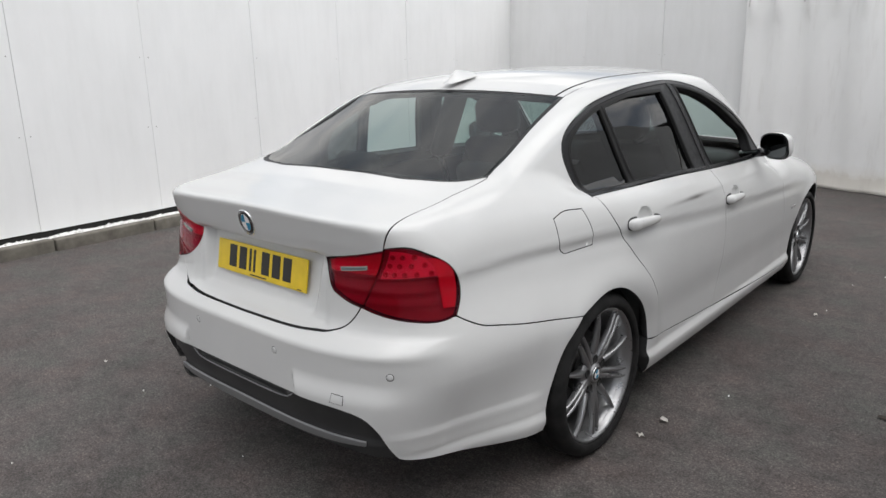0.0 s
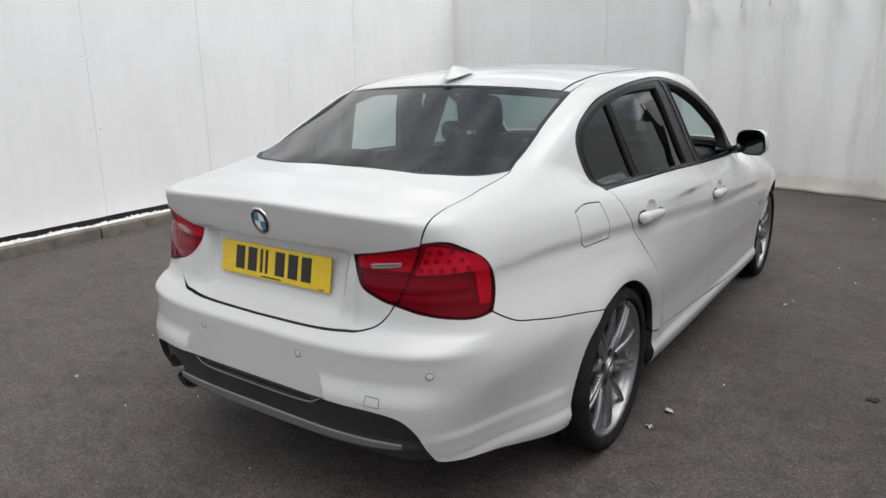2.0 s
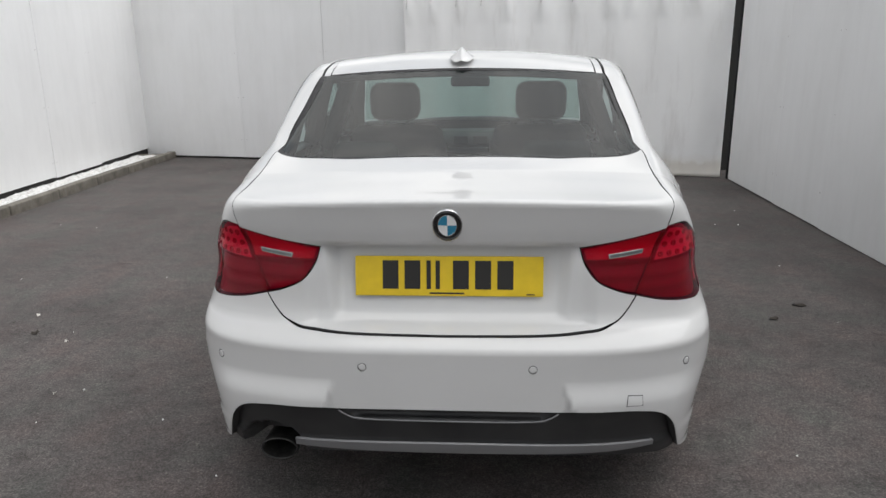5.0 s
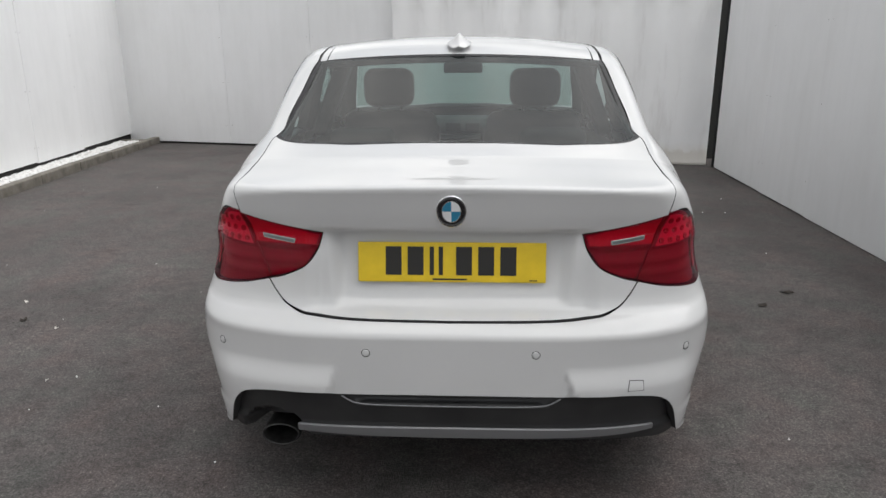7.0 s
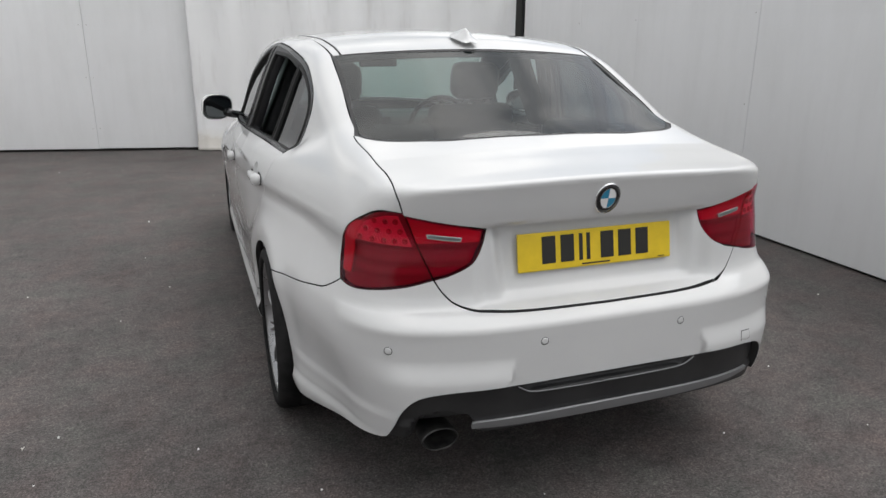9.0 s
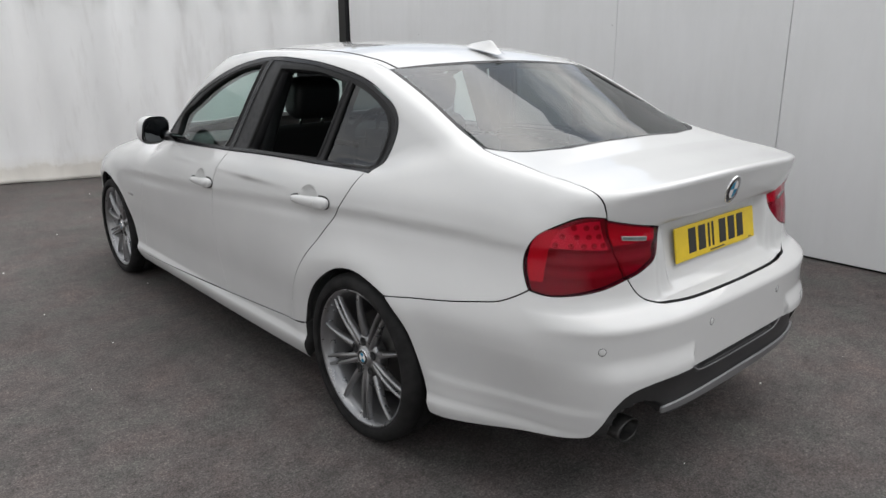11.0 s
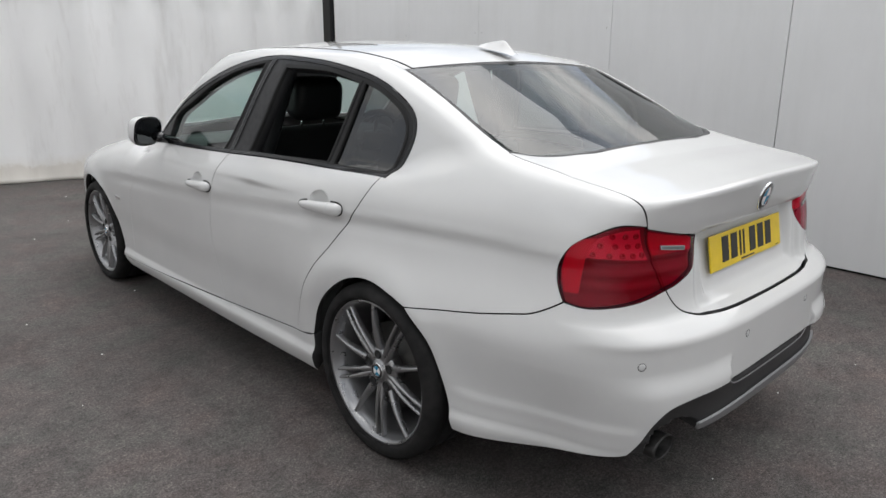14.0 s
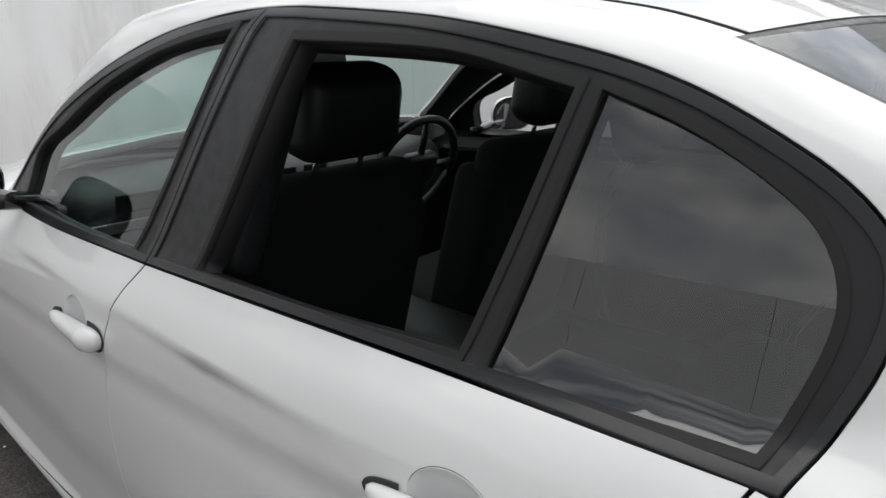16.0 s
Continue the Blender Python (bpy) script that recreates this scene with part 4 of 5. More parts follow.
# wheels
def wheel(side, y, turn_by):
    """An alloy wheel of five twin and five single spokes, built on the right and turned for the left."""
    hub = Vector((side * .853 if side > 0 else -.864, y, HUB_Z))
    w = new("wheel")
    w.parent = car
    w["label"] = "grey alloy wheel of thin spokes with a low tyre"
    w.matrix_world = Matrix.Translation(hub) @ Matrix.Rotation(math.pi if side < 0 else 0, 4, "Z") @ Matrix.Rotation(turn_by, 4, "X")
    R, wide, K = TYRE_R, .235, 1.10
    tyre = [(-wide + .03, .250), (-wide + .006, .258), (-wide, .275), (-wide + .01, .298), (-wide + .035, R - .003), (-wide * .75, R), (-wide * .745, R - .006), (-wide * .70, R - .006), (-wide * .695, R), (-wide * .5, R), (-wide * .495, R - .006), (-wide * .45, R - .006), (-wide * .445, R),
            (-wide * .25, R), (-wide * .245, R - .006), (-wide * .20, R - .006), (-wide * .195, R), (.0, R - .002), (.013, .306), (.022, .297), (.0265, .285), (.0265, .274), (.023, .2655), (.021, .2645), (.019, .2655), (.013, .2585), (.004, .254)]
    v, f = lathe(tyre, 72)
    link_mesh("tyre", v, f, RUBBER, w, "black low-profile tyre")
    rim = [(-wide + .02, .226), (-wide + .03, .222), (-.06, .205), (-.03, .210), (-.005, .222), (.006, .2335), (.012, .2345), (.014, .2325), (.011, .2275), (-.002, .2215), (-.045, .2075), (-.10, .198), (-.19, .198)]
    v, f = lathe([(s, r * K) for s, r in rim], 72)
    link_mesh("rim", v, f, ALLOY, w, "grey alloy rim")
    v, f = lathe([(-.012, .2405), (-.045, .2265), (-.10, .2165), (-.20, .2165)], 72)
    link_mesh("barrel", v, f, BARREL, w, "alloy barrel with the shade behind the spokes in its colour")

    def spoke(a0, a1, w0, w1, r0=.050, r1=.244):
        vs, fs = [], []
        steps = 10
        for i in range(steps + 1):
            t = i / steps
            r = r0 + (r1 - r0) * t
            a = a0 + (a1 - a0) * t ** .8
            half = (w0 + (w1 - w0) * min(1, t * 1.6)) / 2
            crown = -.024 + .018 * math.sin(math.pi * (t * .6 + .18)) + .012 * t
            deep = crown - .030 + .012 * t
            tx, ty = -math.sin(a), math.cos(a)
            cx, cy = r * math.cos(a), r * math.sin(a)
            for off, x in ((-half, deep), (-half * 1.0, crown - .006), (-half * .45, crown), (half * .45, crown), (half * 1.0, crown - .006), (half, deep)):
                vs.append((x, cx + tx * off, cy + ty * off))
        for i in range(steps):
            for k in range(5):
                fs.append((i * 6 + k, i * 6 + k + 1, (i + 1) * 6 + k + 1, (i + 1) * 6 + k))
        return vs, fs

    for k in range(5):
        a = 2 * math.pi * k / 5
        for d0, d1 in ((-.13, -.062), (.13, .062)):
            v, f = spoke(a + d0, a + d1, .023, .0125)
            link_mesh("spoke", v, f, ALLOY, w)
        b = a + math.pi / 5
        v, f = spoke(b, b, .026, .014, .080)
        link_mesh("spoke", v, f, ALLOY, w)
    v, f = lathe([(-.06, .080), (-.030, .083), (-.020, .078), (-.015, .064), (-.0145, .050), (-.016, .040), (-.012, .037), (-.008, .036), (-.008, 0)], 40)
    link_mesh("hub", v, f, ALLOY, w)
    for k in range(5):
        a = 2 * math.pi * k / 5 + math.pi / 5
        v, f = lathe([(-.0140, .0165), (-.0115, .0155), (-.0115, .0135), (-.0135, .0130), (-.0135, 0)], 16, "x", (.0005, .059 * math.cos(a), .059 * math.sin(a)))
        link_mesh("bolt_hole", v, f, LINER, w)
    roundel(w, (-.0085, 0, 0), (1, 0, 0), .030)
    for child in w.children:
        if child.name.startswith("badge"):
            child["label"] = "small round hub badge"
    v, f = lathe([(-.100, .155), (-.088, .155), (-.088, .065), (-.075, .062), (-.070, 0)], 48)
    link_mesh("brake_disc", v, f, DISC_IRON, w, "grey steel brake disc")
    part("brake_caliper", box((.07, .07, .15), (-.095, -.12, .02), .015), LINER, w)
    return w


for side, y, a in ((1, AXLE_R, .95), (-1, AXLE_R, .995), (1, AXLE_F, .95), (-1, AXLE_F, .98)):
    wheel(side, y, a)

# wheel-arch liners and the underside
for side in (1, -1):
    for y, r in ((AXLE_R, .336), (AXLE_F, .365)):
        v, f = [], []
        ang = np.linspace(radians(8), radians(176), 25)
        for x in (.835, .60, .52):
            for a in ang:
                rr = r if x > .55 else .05
                v.append((side * x, y + rr * math.cos(a), .308 + rr * math.sin(a)))
        m = len(ang)
        for i in range(2):
            for k in range(m - 1):
                f.append((i * m + k, i * m + k + 1, (i + 1) * m + k + 1, (i + 1) * m + k))
        link_mesh("arch_liner", v, f, LINER, car)
part("underbody", box((1.50, 3.5, .06), (0, 1.43, .245), .02), LINER, car, "dark floor pan")
part("rear_valance", box((1.00, .30, .10), (0, -.66, .40), .03), LINER, car)


# ---- cabin ----
def cushion(size, at, bevel, lean=0.0, turn=0.0):
    return box(size, at, bevel, Matrix.Rotation(radians(turn), 4, "Z") @ Matrix.Rotation(radians(lean), 4, "X"), segments=4)


for side in (1, -1):
    seat = new("front_seat")
    seat.parent = car
    seat["label"] = "black cloth front seat with headrest"
    x = side * .385
    part("backrest", cushion((.50, .13, .62), (x, 1.10, .72), .055, 14), FABRIC, seat, smooth=True)
    for d in (-1, 1):
        part("bolster", cushion((.085, .17, .50), (x + d * .225, 1.13, .70), .04, 16), FABRIC, seat, smooth=True)
    part("base", cushion((.50, .52, .16), (x, 1.36, .44), .06, 6), FABRIC, seat, smooth=True)
    part("headrest", cushion((.266, .140, .196), (x, .995, 1.150), .055, 10), LEATHER, seat, smooth=True)
    for d in (-.06, .06):
        v, f = tube([(x + d, 1.03, .98), (x + d, 1.00, 1.10)], .007, 8)
        link_mesh("headrest_post", v, f, CHROME, seat)
for side in (1, -1):
    lean = Matrix.Rotation(radians(-21 * side), 4, "Y")
    part("pillar_trim", box((.075, .15, .46), (side * .655, .90, 1.13), .025, lean, 3), CABIN, car, "black inner door pillar trim", smooth=True)
bench = new("rear_bench")
bench.parent = car
bench["label"] = "black cloth rear bench"
part("backrest", cushion((1.22, .13, .52), (0, -.03, .70), .05, 20), FABRIC, bench, smooth=True)
part("base", cushion((1.24, .50, .17), (0, .26, .42), .06, 4), FABRIC, bench, smooth=True)
for x in (-.36, .36):
    part("headrest", cushion((.25, .085, .10), (x, -.10, 1.00), .038, 16), FABRIC, bench, smooth=True)
part("parcel_shelf", box((1.15, .36, .03), (0, -.29, .955), .01), FABRIC, car, "black rear parcel shelf")
dash = part("dashboard", cushion((1.42, .42, .26), (0, 1.93, .79), .09), CABIN, car, "black dashboard with a bright trim strip", smooth=True)
part("dash_trim", box((.78, .010, .028), (-.28, 1.718, .815), .004), SILVER_TRIM, dash, "brushed aluminium strip")
for x in (-.52, -.06, .06):
    part("air_vent", box((.13 if x < -.2 else .09, .012, .05), (x, 1.715, .875), .006), BLACK_TRIM, dash)
part("centre_console", cushion((.24, .95, .22), (0, 1.35, .44), .05), CABIN, car, smooth=True)
wheel_turn = Matrix.Translation((.37, 1.56, .86)) @ Matrix.Rotation(radians(-66), 4, "X")
sw = new("steering_wheel")
sw.parent = car
sw["label"] = "black leather steering wheel"
v, f = tube([wheel_turn @ Vector((.185 * math.cos(a), .185 * math.sin(a), 0)) for a in np.linspace(0, 2 * math.pi, 40, endpoint=False)], .015, 10, True)
link_mesh("rim", v, f, LEATHER, sw)
part("boss", box((.15, .12, .05), wheel_turn @ Vector((0, 0, -.01)), .02, Matrix.Rotation(radians(-66), 4, "X")), LEATHER, sw, smooth=True)
for a in (0, math.pi, -math.pi / 2):
    v, f = tube([wheel_turn @ Vector((.05 * math.cos(a), .05 * math.sin(a), -.01)), wheel_turn @ Vector((.18 * math.cos(a), .18 * math.sin(a), 0))], .012, 8)
    link_mesh("spoke", v, f, LEATHER, sw)
part("rear_view_mirror", cushion((.235, .03, .062), (0, 1.60, 1.240), .014, -8), CABIN, car, smooth=True)
for side in (1, -1):
    part("sun_visor", cushion((.36, .16, .02), (side * .36, 1.45, 1.335), .009, -16), CABIN, car, smooth=True)

# ---- the car's panels drawn out to its true wheelbase, width and roof height ----
def settle(p):
    x, y, z = p.T
    high = .024 * step(.5, .95, z) * np.maximum(step(-.88, -.4, y), .6 * step(.88, .96, z))
    wide = 1 + .024 * step(-.5, .1, y) * step(1.0, .85, z)
    return np.stack([x * wide, y + .049 * step(-.9, -.3, y), z + high], -1)


for ob in car.children_recursive:
    if ob.type == "MESH" and not ob.name.startswith("arch_liner") and ob.parent.name[:5] != "wheel" and (not ob.parent.parent or ob.parent.parent.name[:5] != "wheel"):
        co = np.empty(len(ob.data.vertices) * 3, np.float32)
        ob.data.vertices.foreach_get("co", co)
        ob.data.vertices.foreach_set("co", settle(co.reshape(-1, 3).astype(float)).astype(np.float32).ravel())
        ob.data.update()

# ---- the yard ----
ASPHALT = material("asphalt", (.08, .076, .073), .8, 0, 0, .3)
grit = noise_node(ASPHALT, 130, 3, .75)
speck = noise_node(ASPHALT, 48, 4, .7)
mid = noise_node(ASPHALT, 11, 5, .65)
patch = noise_node(ASPHALT, 1.1, 6, .62)
hue = noise_node(ASPHALT, 3.4, 5, .6)
col = ramp(ASPHALT, grit, (.34, (.047, .0435, .0430)), (.50, (.086, .0800, .0790)), (.64, (.152, .1420, .1400)))
col = blend(ASPHALT, col, ramp(ASPHALT, speck, (.32, (.68, .67, .67)), (.50, (1.0, .99, .98)), (.66, (1.34, 1.32, 1.30))))
col = blend(ASPHALT, col, ramp(ASPHALT, mid, (.32, (.66, .65, .65)), (.50, (1, 1, 1)), (.68, (1.24, 1.23, 1.22))))
col = blend(ASPHALT, col, ramp(ASPHALT, patch, (.30, (.70, .685, .68)), (.50, (.96, .95, .945)), (.70, (1.16, 1.13, 1.12))))
col = blend(ASPHALT, col, ramp(ASPHALT, hue, (.32, (.92, 1.0, .95)), (.50, (1.0, .975, .965)), (.68, (1.09, .97, .945))))
blots = noise_node(ASPHALT, 1.7, 4, .6, (1, 2.6, 1))
col = blend(ASPHALT, col, ramp(ASPHALT, blots, (.655, (1, 1, 1)), (.72, (.66, .65, .64))))
smears = noise_node(ASPHALT, 4.2, 5, .65, (1, 3.2, 1))
col = blend(ASPHALT, col, ramp(ASPHALT, smears, (.69, (1, 1, 1)), (.74, (.55, .54, .53))))
paint_in(ASPHALT, "Base Color", col)
paint_in(ASPHALT, "Roughness", ramp(ASPHALT, mid, (.3, (.66,) * 3), (.7, (.86,) * 3)))
bump(ASPHALT, grit, .8, .006)
v = [(-300, -300, 0), (300, -300, 0), (300, 300, 0), (-300, 300, 0)]
ground = tagged(link_mesh("ground", v, [(0, 1, 2, 3)], ASPHALT, smooth=False), "dark grey worn asphalt yard with faint stains", "ground", kind="structure")


def wall_paint(name, base, dirt, streak=.5):
    m = material(name, base, .42)
    info = piece_tint(m, .955, 1.0)
    a = noise_node(m, 1.6, 6, .62, (1, 1, .55))
    b = noise_node(m, 9, 5, .6, (1, 1, .12))
    c = ramp(m, a, (.28, dirt), (.58, base))
    c = blend(m, c, ramp(m, b, (.25, (.93, .93, .925)), (.55, (1, 1, 1))), streak)
    paint_in(m, "Base Color", blend(m, c, info))
    paint_in(m, "Roughness", ramp(m, a, (.3, (.55,) * 3), (.7, (.38,) * 3)))
    bump(m, noise_node(m, 2.3, 3), .06, .01)
    return m


PANEL = wall_paint("white_wall_panel", (.90, .897, .89), (.85, .847, .84))
# darker copy of the wall white: shade of walls turned from the sun
PANEL_SHADED = wall_paint("pale_grey_wall_panel", (.79, .79, .79), (.745, .745, .74))
BOARD_END = material("dark_board_gap", (.018, .018, .016), .8)
STRIP_BLACK = material("dark_steel_post", (.008, .008, .009), .6, spec=.2)
FIXING = material("panel_fixing", (.45, .44, .42), .5, .4)


def fence(name, label, a, b, seams, foot, mat, top, far_top=None, far=0.0, thick=.05):
    """A wall of upright boards from a to b, seen from its left side as one walks along it. seams: how far along each joint lies. Boards that end before far reach up to far_top."""
    a, b = Vector((*a, 0)), Vector((*b, 0))
    along = (b - a).normalized()
    out = Vector((-along.y, along.x, 0))
    length = (b - a).length
    m = Matrix((( along.x, out.x, 0, a.x), (along.y, out.y, 0, a.y), (0, 0, 1, 0), (0, 0, 0, 1)))
    core = part(name, box((length, thick, top - .02), (length / 2, -thick / 2 - .028, top / 2 - .01)), BOARD_END, None)
    core.matrix_world = m
    tagged(core, label, "wall", kind="structure")
    rng = random.Random(name)
    cuts = [0.0] + list(seams) + [length]
    for s, e in zip(cuts, cuts[1:]):
        low = foot + rng.uniform(-.012, .012)
        high = far_top if far_top and e < far else top
        p = part("panel", box((e - s - .0035, .026, high - low), ((s + e) / 2, -.013 + rng.uniform(-.0035, .0035), (high + low) / 2), .002, segments=1), mat, core)
        for z in (.30, .95, 1.60):
            for x in (s + .045, e - .045):
                if rng.random() < .55:
                    v, f = lathe([(0, .006), (.0015, .0055), (.0025, 0)], 8, "y", (x, .0, z))
                    link_mesh("fixing", v, f, FIXING, p)
    return core


fence("wall_left", "tall white boarded wall above a gravel strip", (-5.447, 8.43), (-3.555, -7.6), [1.98, 3.25, 4.69, 6.07, 7.4, 8.58, 9.8, 11.0, 12.2, 13.4, 14.6], .13, PANEL, 2.32, 2.95, 5.9)
fence("wall_back", "plain boarded wall with shade put into its pale grey", (-1.0, 7.283), (-5.56, 8.270), [1.32, 2.74], .03, PANEL_SHADED, 2.95)
fence("wall_right", "boarded wall with its shade put into a pale grey colour", (2.358, -7.6), (3.012, 5.75), [1.6, 2.8, 4.0, 5.2, 6.4, 7.75, 9.17, 10.74, 11.85], .015, PANEL_SHADED, 2.25)
# unseen wall added behind the camera, pale to bounce light onto the tail
fence("wall_rear", "unseen pale boarded wall added to close the yard and bounce light", (-3.53, -7.6), (2.34, -7.6), [1.2, 2.4, 3.6, 4.8], .03, PANEL_SHADED, 2.25)

# cloth sheet across the far corner
SHEET = material("white_tarpaulin", (.74, .74, .735), .5)
sa = noise_node(SHEET, 1.3, 6, .6, (1, 1, .5))
sb = noise_node(SHEET, 5, 6, .65, (1, 1, .16))
sc = ramp(SHEET, sa, (.25, (.82, .815, .806)), (.62, (.875, .872, .865)))
sc = blend(SHEET, sc, ramp(SHEET, sb, (.26, (.86, .85, .84)), (.46, (1, 1, 1))))
low_dirt = SHEET.node_tree.nodes.new("ShaderNodeSeparateXYZ")
tc = SHEET.node_tree.nodes.new("ShaderNodeTexCoord")
SHEET.node_tree.links.new(tc.outputs["Object"], low_dirt.inputs["Vector"])
grime = SHEET.node_tree.nodes.new("ShaderNodeMath")
grime.operation = "MULTIPLY_ADD"
SHEET.node_tree.links.new(noise_node(SHEET, 3.0, 6, .65), grime.inputs[0])
grime.inputs[1].default_value = -.32
SHEET.node_tree.links.new(low_dirt.outputs["Z"], grime.inputs[2])
sc = blend(SHEET, sc, ramp(SHEET, grime.outputs["Value"], (.0, (.80, .765, .71)), (.05, (.95, .935, .91)), (.14, (1, 1, 1))))
paint_in(SHEET, "Base Color", sc)
bump(SHEET, noise_node(SHEET, 5, 4, .6, (1, 1, .35)), .10, .02)
A, B = Vector((-1.03, 7.255, 0)), Vector((2.99, 5.95, 0))
along = (B - A).normalized()
out = Vector((along.y, -along.x, 0))
U, V = 240, 70
knots = [.06, .41, .78, 1.13, 1.48, 1.93, 2.33, 2.76, 3.03, 3.4, 3.8]
verts, faces = [], []
for j in range(V + 1):
    z = .004 + 2.72 * (j / V)
    for i in range(U + 1):
        s = 4.226 * i / U
        fold = .042 * math.sin(s * 5.3 + .5 * math.sin(s * 2.1)) + .024 * math.sin(s * 12.7 + 1.3 + .25 * z) + .010 * noise.noise((s * 3.1, z * 1.2, 3.0))
        fold *= .55 + .45 * z / 2.4
        crease = .030 * noise.noise((s * 1.6, z * .7, 8.0)) + .010 * noise.noise((s * 7, z * 1.6, 1.0))
        pinch = 0
        for k in knots:
            d = s - k
            top = max(0, 1 - abs(z - 2.20) / .30)
            pinch += .055 * top * math.exp(-(d / (.05 + .06 * (1 - top))) ** 2)
        foot = .09 * math.exp(-z / .10) * (.4 + .6 * noise.noise((s * 2.3, 0, 5.0)))
        p = A + along * min(s, 4.22) + out * (fold + crease + pinch + foot + .03)
        verts.append((p.x, p.y, z + .012 * noise.noise((s * 2, 4, 0)) * (1 - z / 2.4) + .008 * (1 - z / 2.4)))
for j in range(V):
    for i in range(U):
        q = j * (U + 1) + i
        faces.append((q, q + 1, q + U + 2, q + U + 1))
sheet = tagged(link_mesh("tarpaulin_sheet", verts, faces, SHEET), "creased white tarpaulin hung as a curtain across the corner", "curtain")
sheet.modifiers.new("cloth", "SOLIDIFY").thickness = .004
TIE = material("white_cord", (.6, .6, .58), .7)
for k in knots:
    p = A + along * k + out * .105
    v, f = tube([(p.x - .012, p.y, 2.28), (p.x + .01, p.y - .012, 2.22), (p.x, p.y, 2.13)], .006, 6)
    link_mesh("tie_cord", v, f, TIE, sheet)

# black strip paints the gap's shade beside the curtain; dark boards added behind
post = tagged(part("steel_post", box((.045, .055, 2.75), (3.042, 5.83, 1.375), .004), STRIP_BLACK, None), "black strip standing in for the shade of the gap beside the curtain", "post", kind="structure")
tagged(part("wall_behind_gap", box((1.6, .05, 2.75), (3.5, 6.6, 1.375)), BOARD_END, None), "dark board added behind the gap", "wall", kind="structure")
tagged(part("wall_behind_sheet", box((4.9, .05, 2.75), (1.2, 7.75, 1.375)), BOARD_END, None), "unseen dark board added behind the curtain", "wall", kind="structure")

# kerb and gravel along the left wall
CONCRETE = material("weathered_kerb", (.30, .28, .25), .85)
ka = noise_node(CONCRETE, 6, 7, .65)
kc = ramp(CONCRETE, ka, (.28, (.085, .077, .062)), (.55, (.165, .150, .125)), (.8, (.25, .235, .205)))
paint_in(CONCRETE, "Base Color", blend(CONCRETE, kc, piece_tint(CONCRETE, .85, 1.05)))
bump(CONCRETE, noise_node(CONCRETE, 90, 5), .4, .004)
kerb = tagged(new("kerb"), "weathered concrete edging kerb beside white gravel", "kerb", kind="structure")
rng = random.Random(7)
y = -7.4
KX = -4.25
while y < 7.5:
    b = box((.10, .905, .16), (0, 0, 0), .012)
    k = part("kerb_stone", b, CONCRETE, kerb)
    k.matrix_world = pose(KX - .090 * (y + .4575) + rng.uniform(-.006, .006), y + .4575, .022 + rng.uniform(-.005, .005), rng.uniform(-.4, .4), rng.uniform(-1, 1), 5.15 + rng.uniform(-.35, .35))
    y += .915
k = part("kerb_stone", box((.42, .10, .16), (0, 0, 0), .012), CONCRETE, kerb)
k.matrix_world = pose(-5.12, 7.72, .022, 0, 0, 5.2)
BED = material("gravel_bed", (.45, .44, .42), .9)
paint_in(BED, "Base Color", ramp(BED, noise_node(BED, 60, 4), (.35, (.16, .155, .14)), (.6, (.62, .61, .59))))
bed = tagged(part("gravel_bed", box((.50, 15.2, .07), (-4.54, .05, .035), 0, Matrix.Rotation(radians(6.0), 4, "Z")), BED, None), "pale gravel bed under the wall", "gravel", kind="structure")
STONE = material("white_gravel", (.74, .735, .72), .8)
isl = STONE.node_tree.nodes.new("ShaderNodeNewGeometry")
paint_in(STONE, "Base Color", ramp(STONE, isl.outputs["Random Per Island"], (0, (.50, .49, .46)), (.25, (.70, .695, .68)), (1, (.84, .835, .82))))
g = np.random.default_rng(3)
ico = np.array([(0, 0, 1), (.894, 0, .447), (.276, .851, .447), (-.724, .526, .447), (-.724, -.526, .447), (.276, -.851, .447), (.724, .526, -.447), (-.276, .851, -.447), (-.894, 0, -.447), (-.276, -.851, -.447), (.724, -.526, -.447), (0, 0, -1)])
tris = [(0, 1, 2), (0, 2, 3), (0, 3, 4), (0, 4, 5), (0, 5, 1), (1, 6, 2), (2, 7, 3), (3, 8, 4), (4, 9, 5), (5, 10, 1), (6, 7, 2), (7, 8, 3), (8, 9, 4), (9, 10, 5), (10, 6, 1)]
verts, faces = [], []
count = 9000
py = g.uniform(-2.6, 7.7, count)
px = -4.30 - .090 * py - g.uniform(0, 1, count) * (.14 + .028 * py)
for i in range(count):
    r = g.uniform(.008, .019)
    q = ico * (1 + g.uniform(-.28, .28, (12, 1))) * r * g.uniform(.7, 1.2, 3)
    heap = .075 + .012 * noise.noise((px[i] * 4, py[i] * 4, 0)) + g.uniform(-.004, .008)
    verts.append(q + [px[i], py[i], heap])
    faces += [tuple(12 * i + k for k in t) for t in tris]
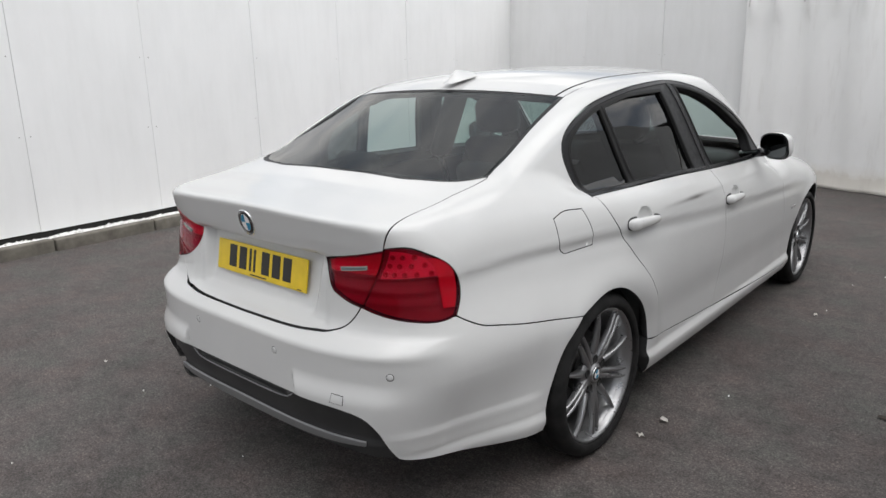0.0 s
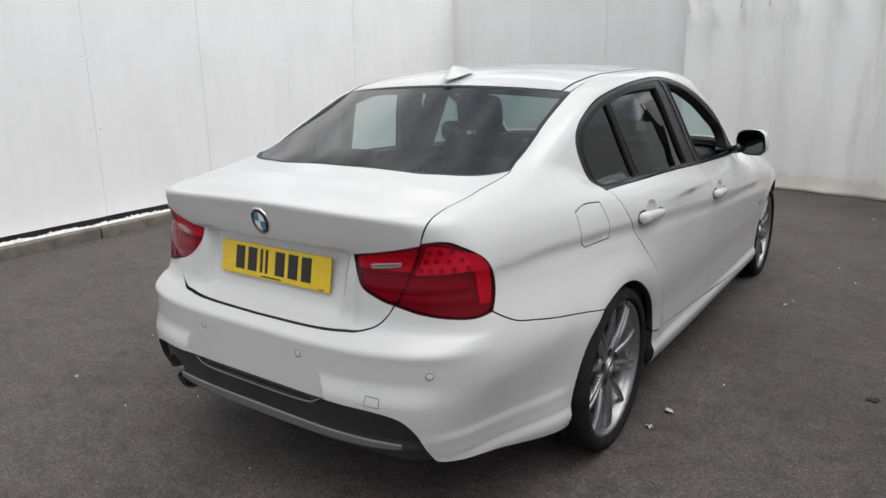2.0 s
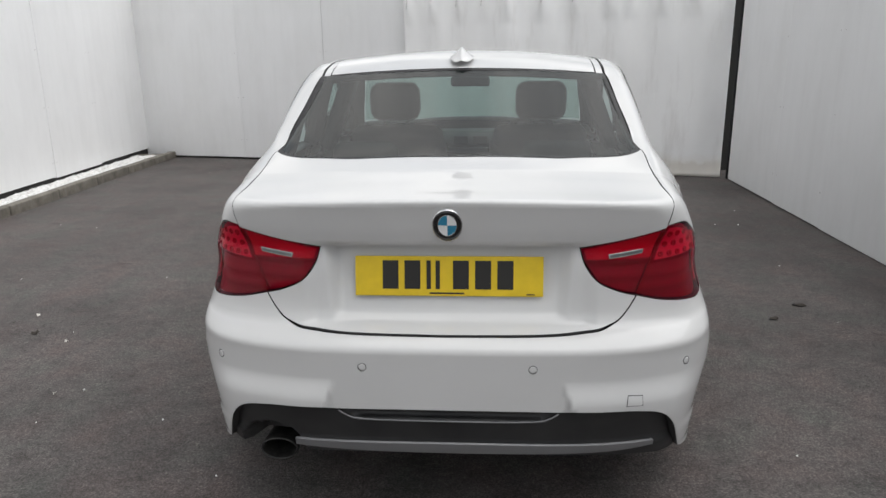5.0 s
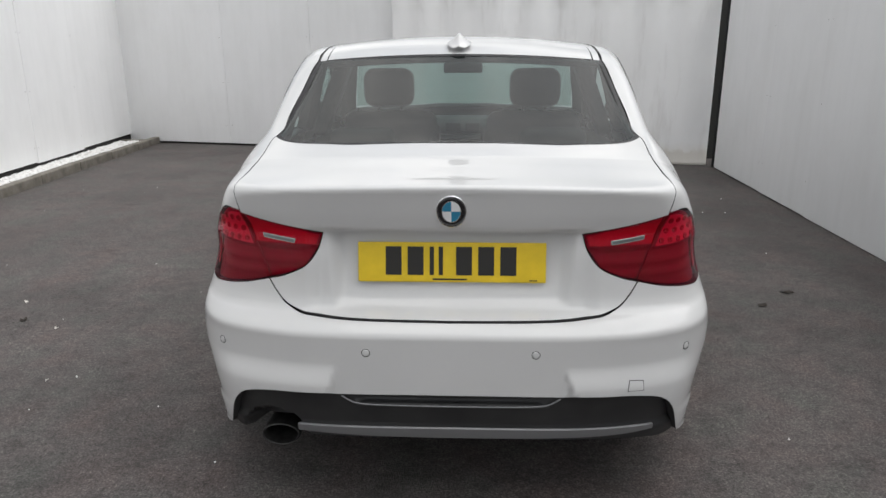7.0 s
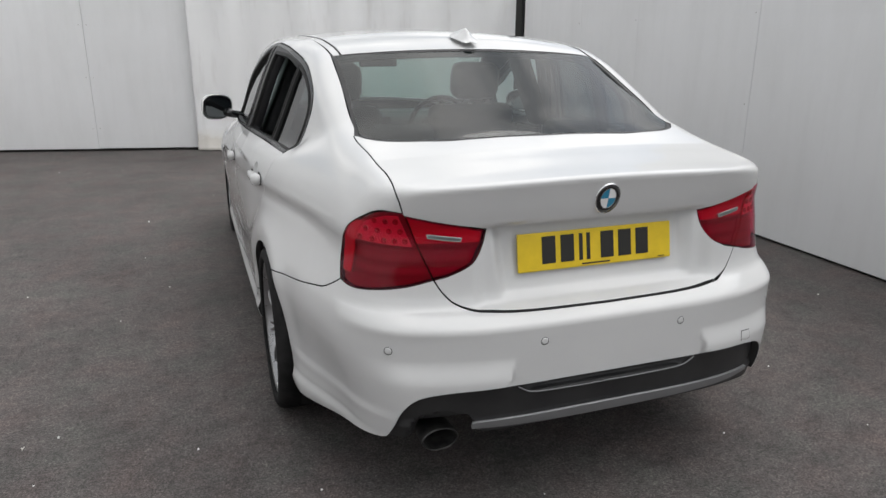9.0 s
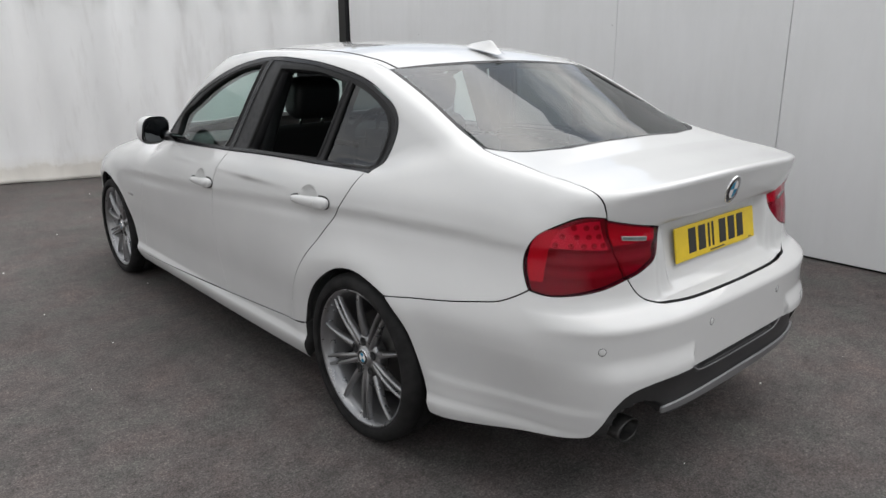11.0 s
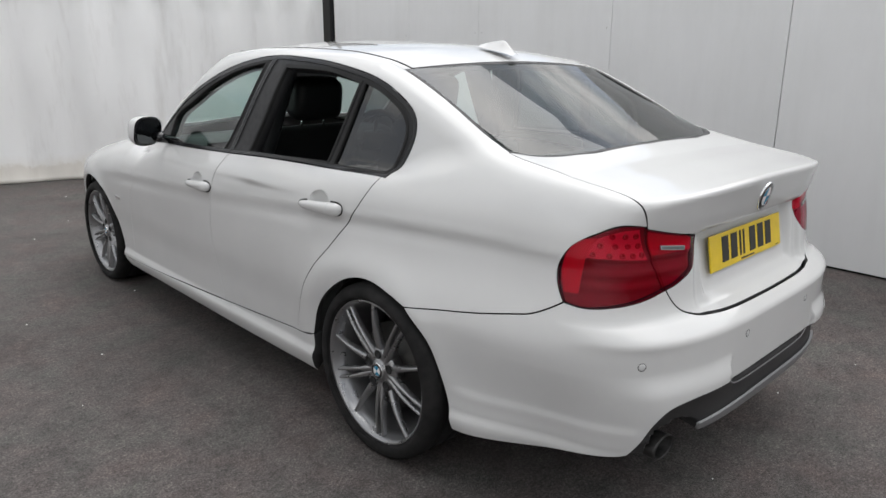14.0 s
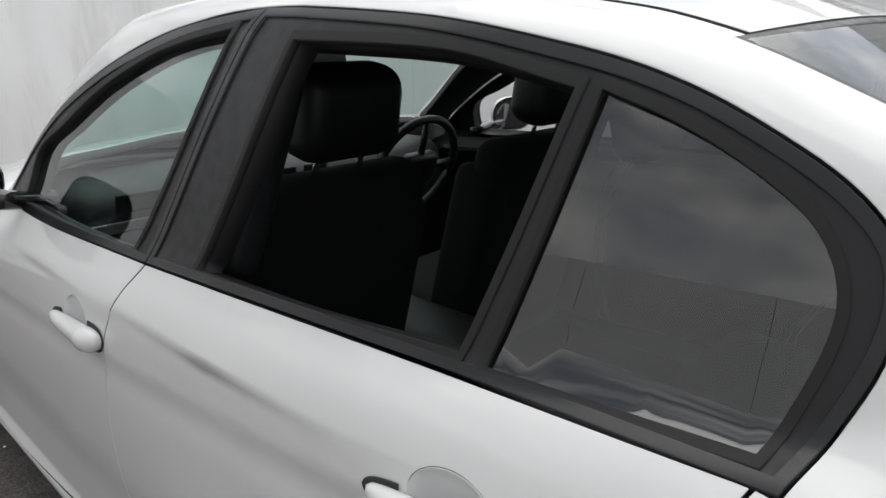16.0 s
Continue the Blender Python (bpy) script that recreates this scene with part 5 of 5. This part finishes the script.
tagged(link_mesh("gravel", np.vstack(verts), faces, STONE, smooth=False), "loose white gravel chippings", "gravel", kind="stuff")

# scraps on the ground
LEAF = material("pale_scrap", (.60, .58, .54), .8)
paint_in(LEAF, "Base Color", ramp(LEAF, noise_node(LEAF, 40, 4), (.3, (.42, .40, .36)), (.7, (.68, .66, .62))))


def scrap(x, y, size, seed):
    rng = random.Random(seed)
    n = 11
    vs = [(0, 0, .010)]
    for k in range(n):
        a = 2 * math.pi * k / n
        r = size * rng.uniform(.45, 1.0)
        vs.append((r * math.cos(a), r * .6 * math.sin(a), .004 + rng.uniform(0, .012)))
    fs = [(0, 1 + k, 1 + (k + 1) % n) for k in range(n)]
    ob = link_mesh("paper_scrap", vs, fs, LEAF, smooth=False)
    ob.modifiers.new("sheet", "SOLIDIFY").thickness = .0015
    ob.matrix_world = pose(x, y, 0, 0, 0, rng.uniform(0, 360))
    return tagged(ob, "small pale scrap lying on the asphalt", "litter", "scraps on the ground")


for i, (x, y, s) in enumerate(((.974, .366, .030), (.949, .193, .024), (-1.483, -.842, .014), (1.14, 2.10, .022), (-2.05, .49, .016), (-1.75, -.08, .012), (3.0, .60, .018), (-2.45, .87, .020))):
    scrap(x, y, s, i)
# flat dark scraps added in place of soft stains on the asphalt
STAIN_DARK = material("dead_leaf", (.05, .043, .037), .9, spec=.2)
for i, (x, y) in enumerate(((1.90, 1.17), (1.67, .945), (-2.29, .60))):
    ob = scrap(x, y, .05 if i == 0 else .036, 40 + i)
    ob.data.materials[0] = STAIN_DARK
    ob.name = "dead_leaf"
    tagged(ob, "flat dark scrap standing in for a stain on the asphalt", "leaf", "leaves on the ground")
chips = []
faces = []
for i in range(80):
    x, y = g.uniform(-4.0, 2.9), g.uniform(-2.5, 6.5)
    r = g.uniform(.002, .006)
    q = ico * r * g.uniform(.6, 1.2, 3) + [x, y, r * .5]
    faces += [tuple(12 * i + k for k in t) for t in tris]
    chips.append(q)
tagged(link_mesh("grit", np.vstack(chips), faces, STONE, smooth=False), "tiny pale stone chips scattered on the asphalt", "grit", kind="stuff")
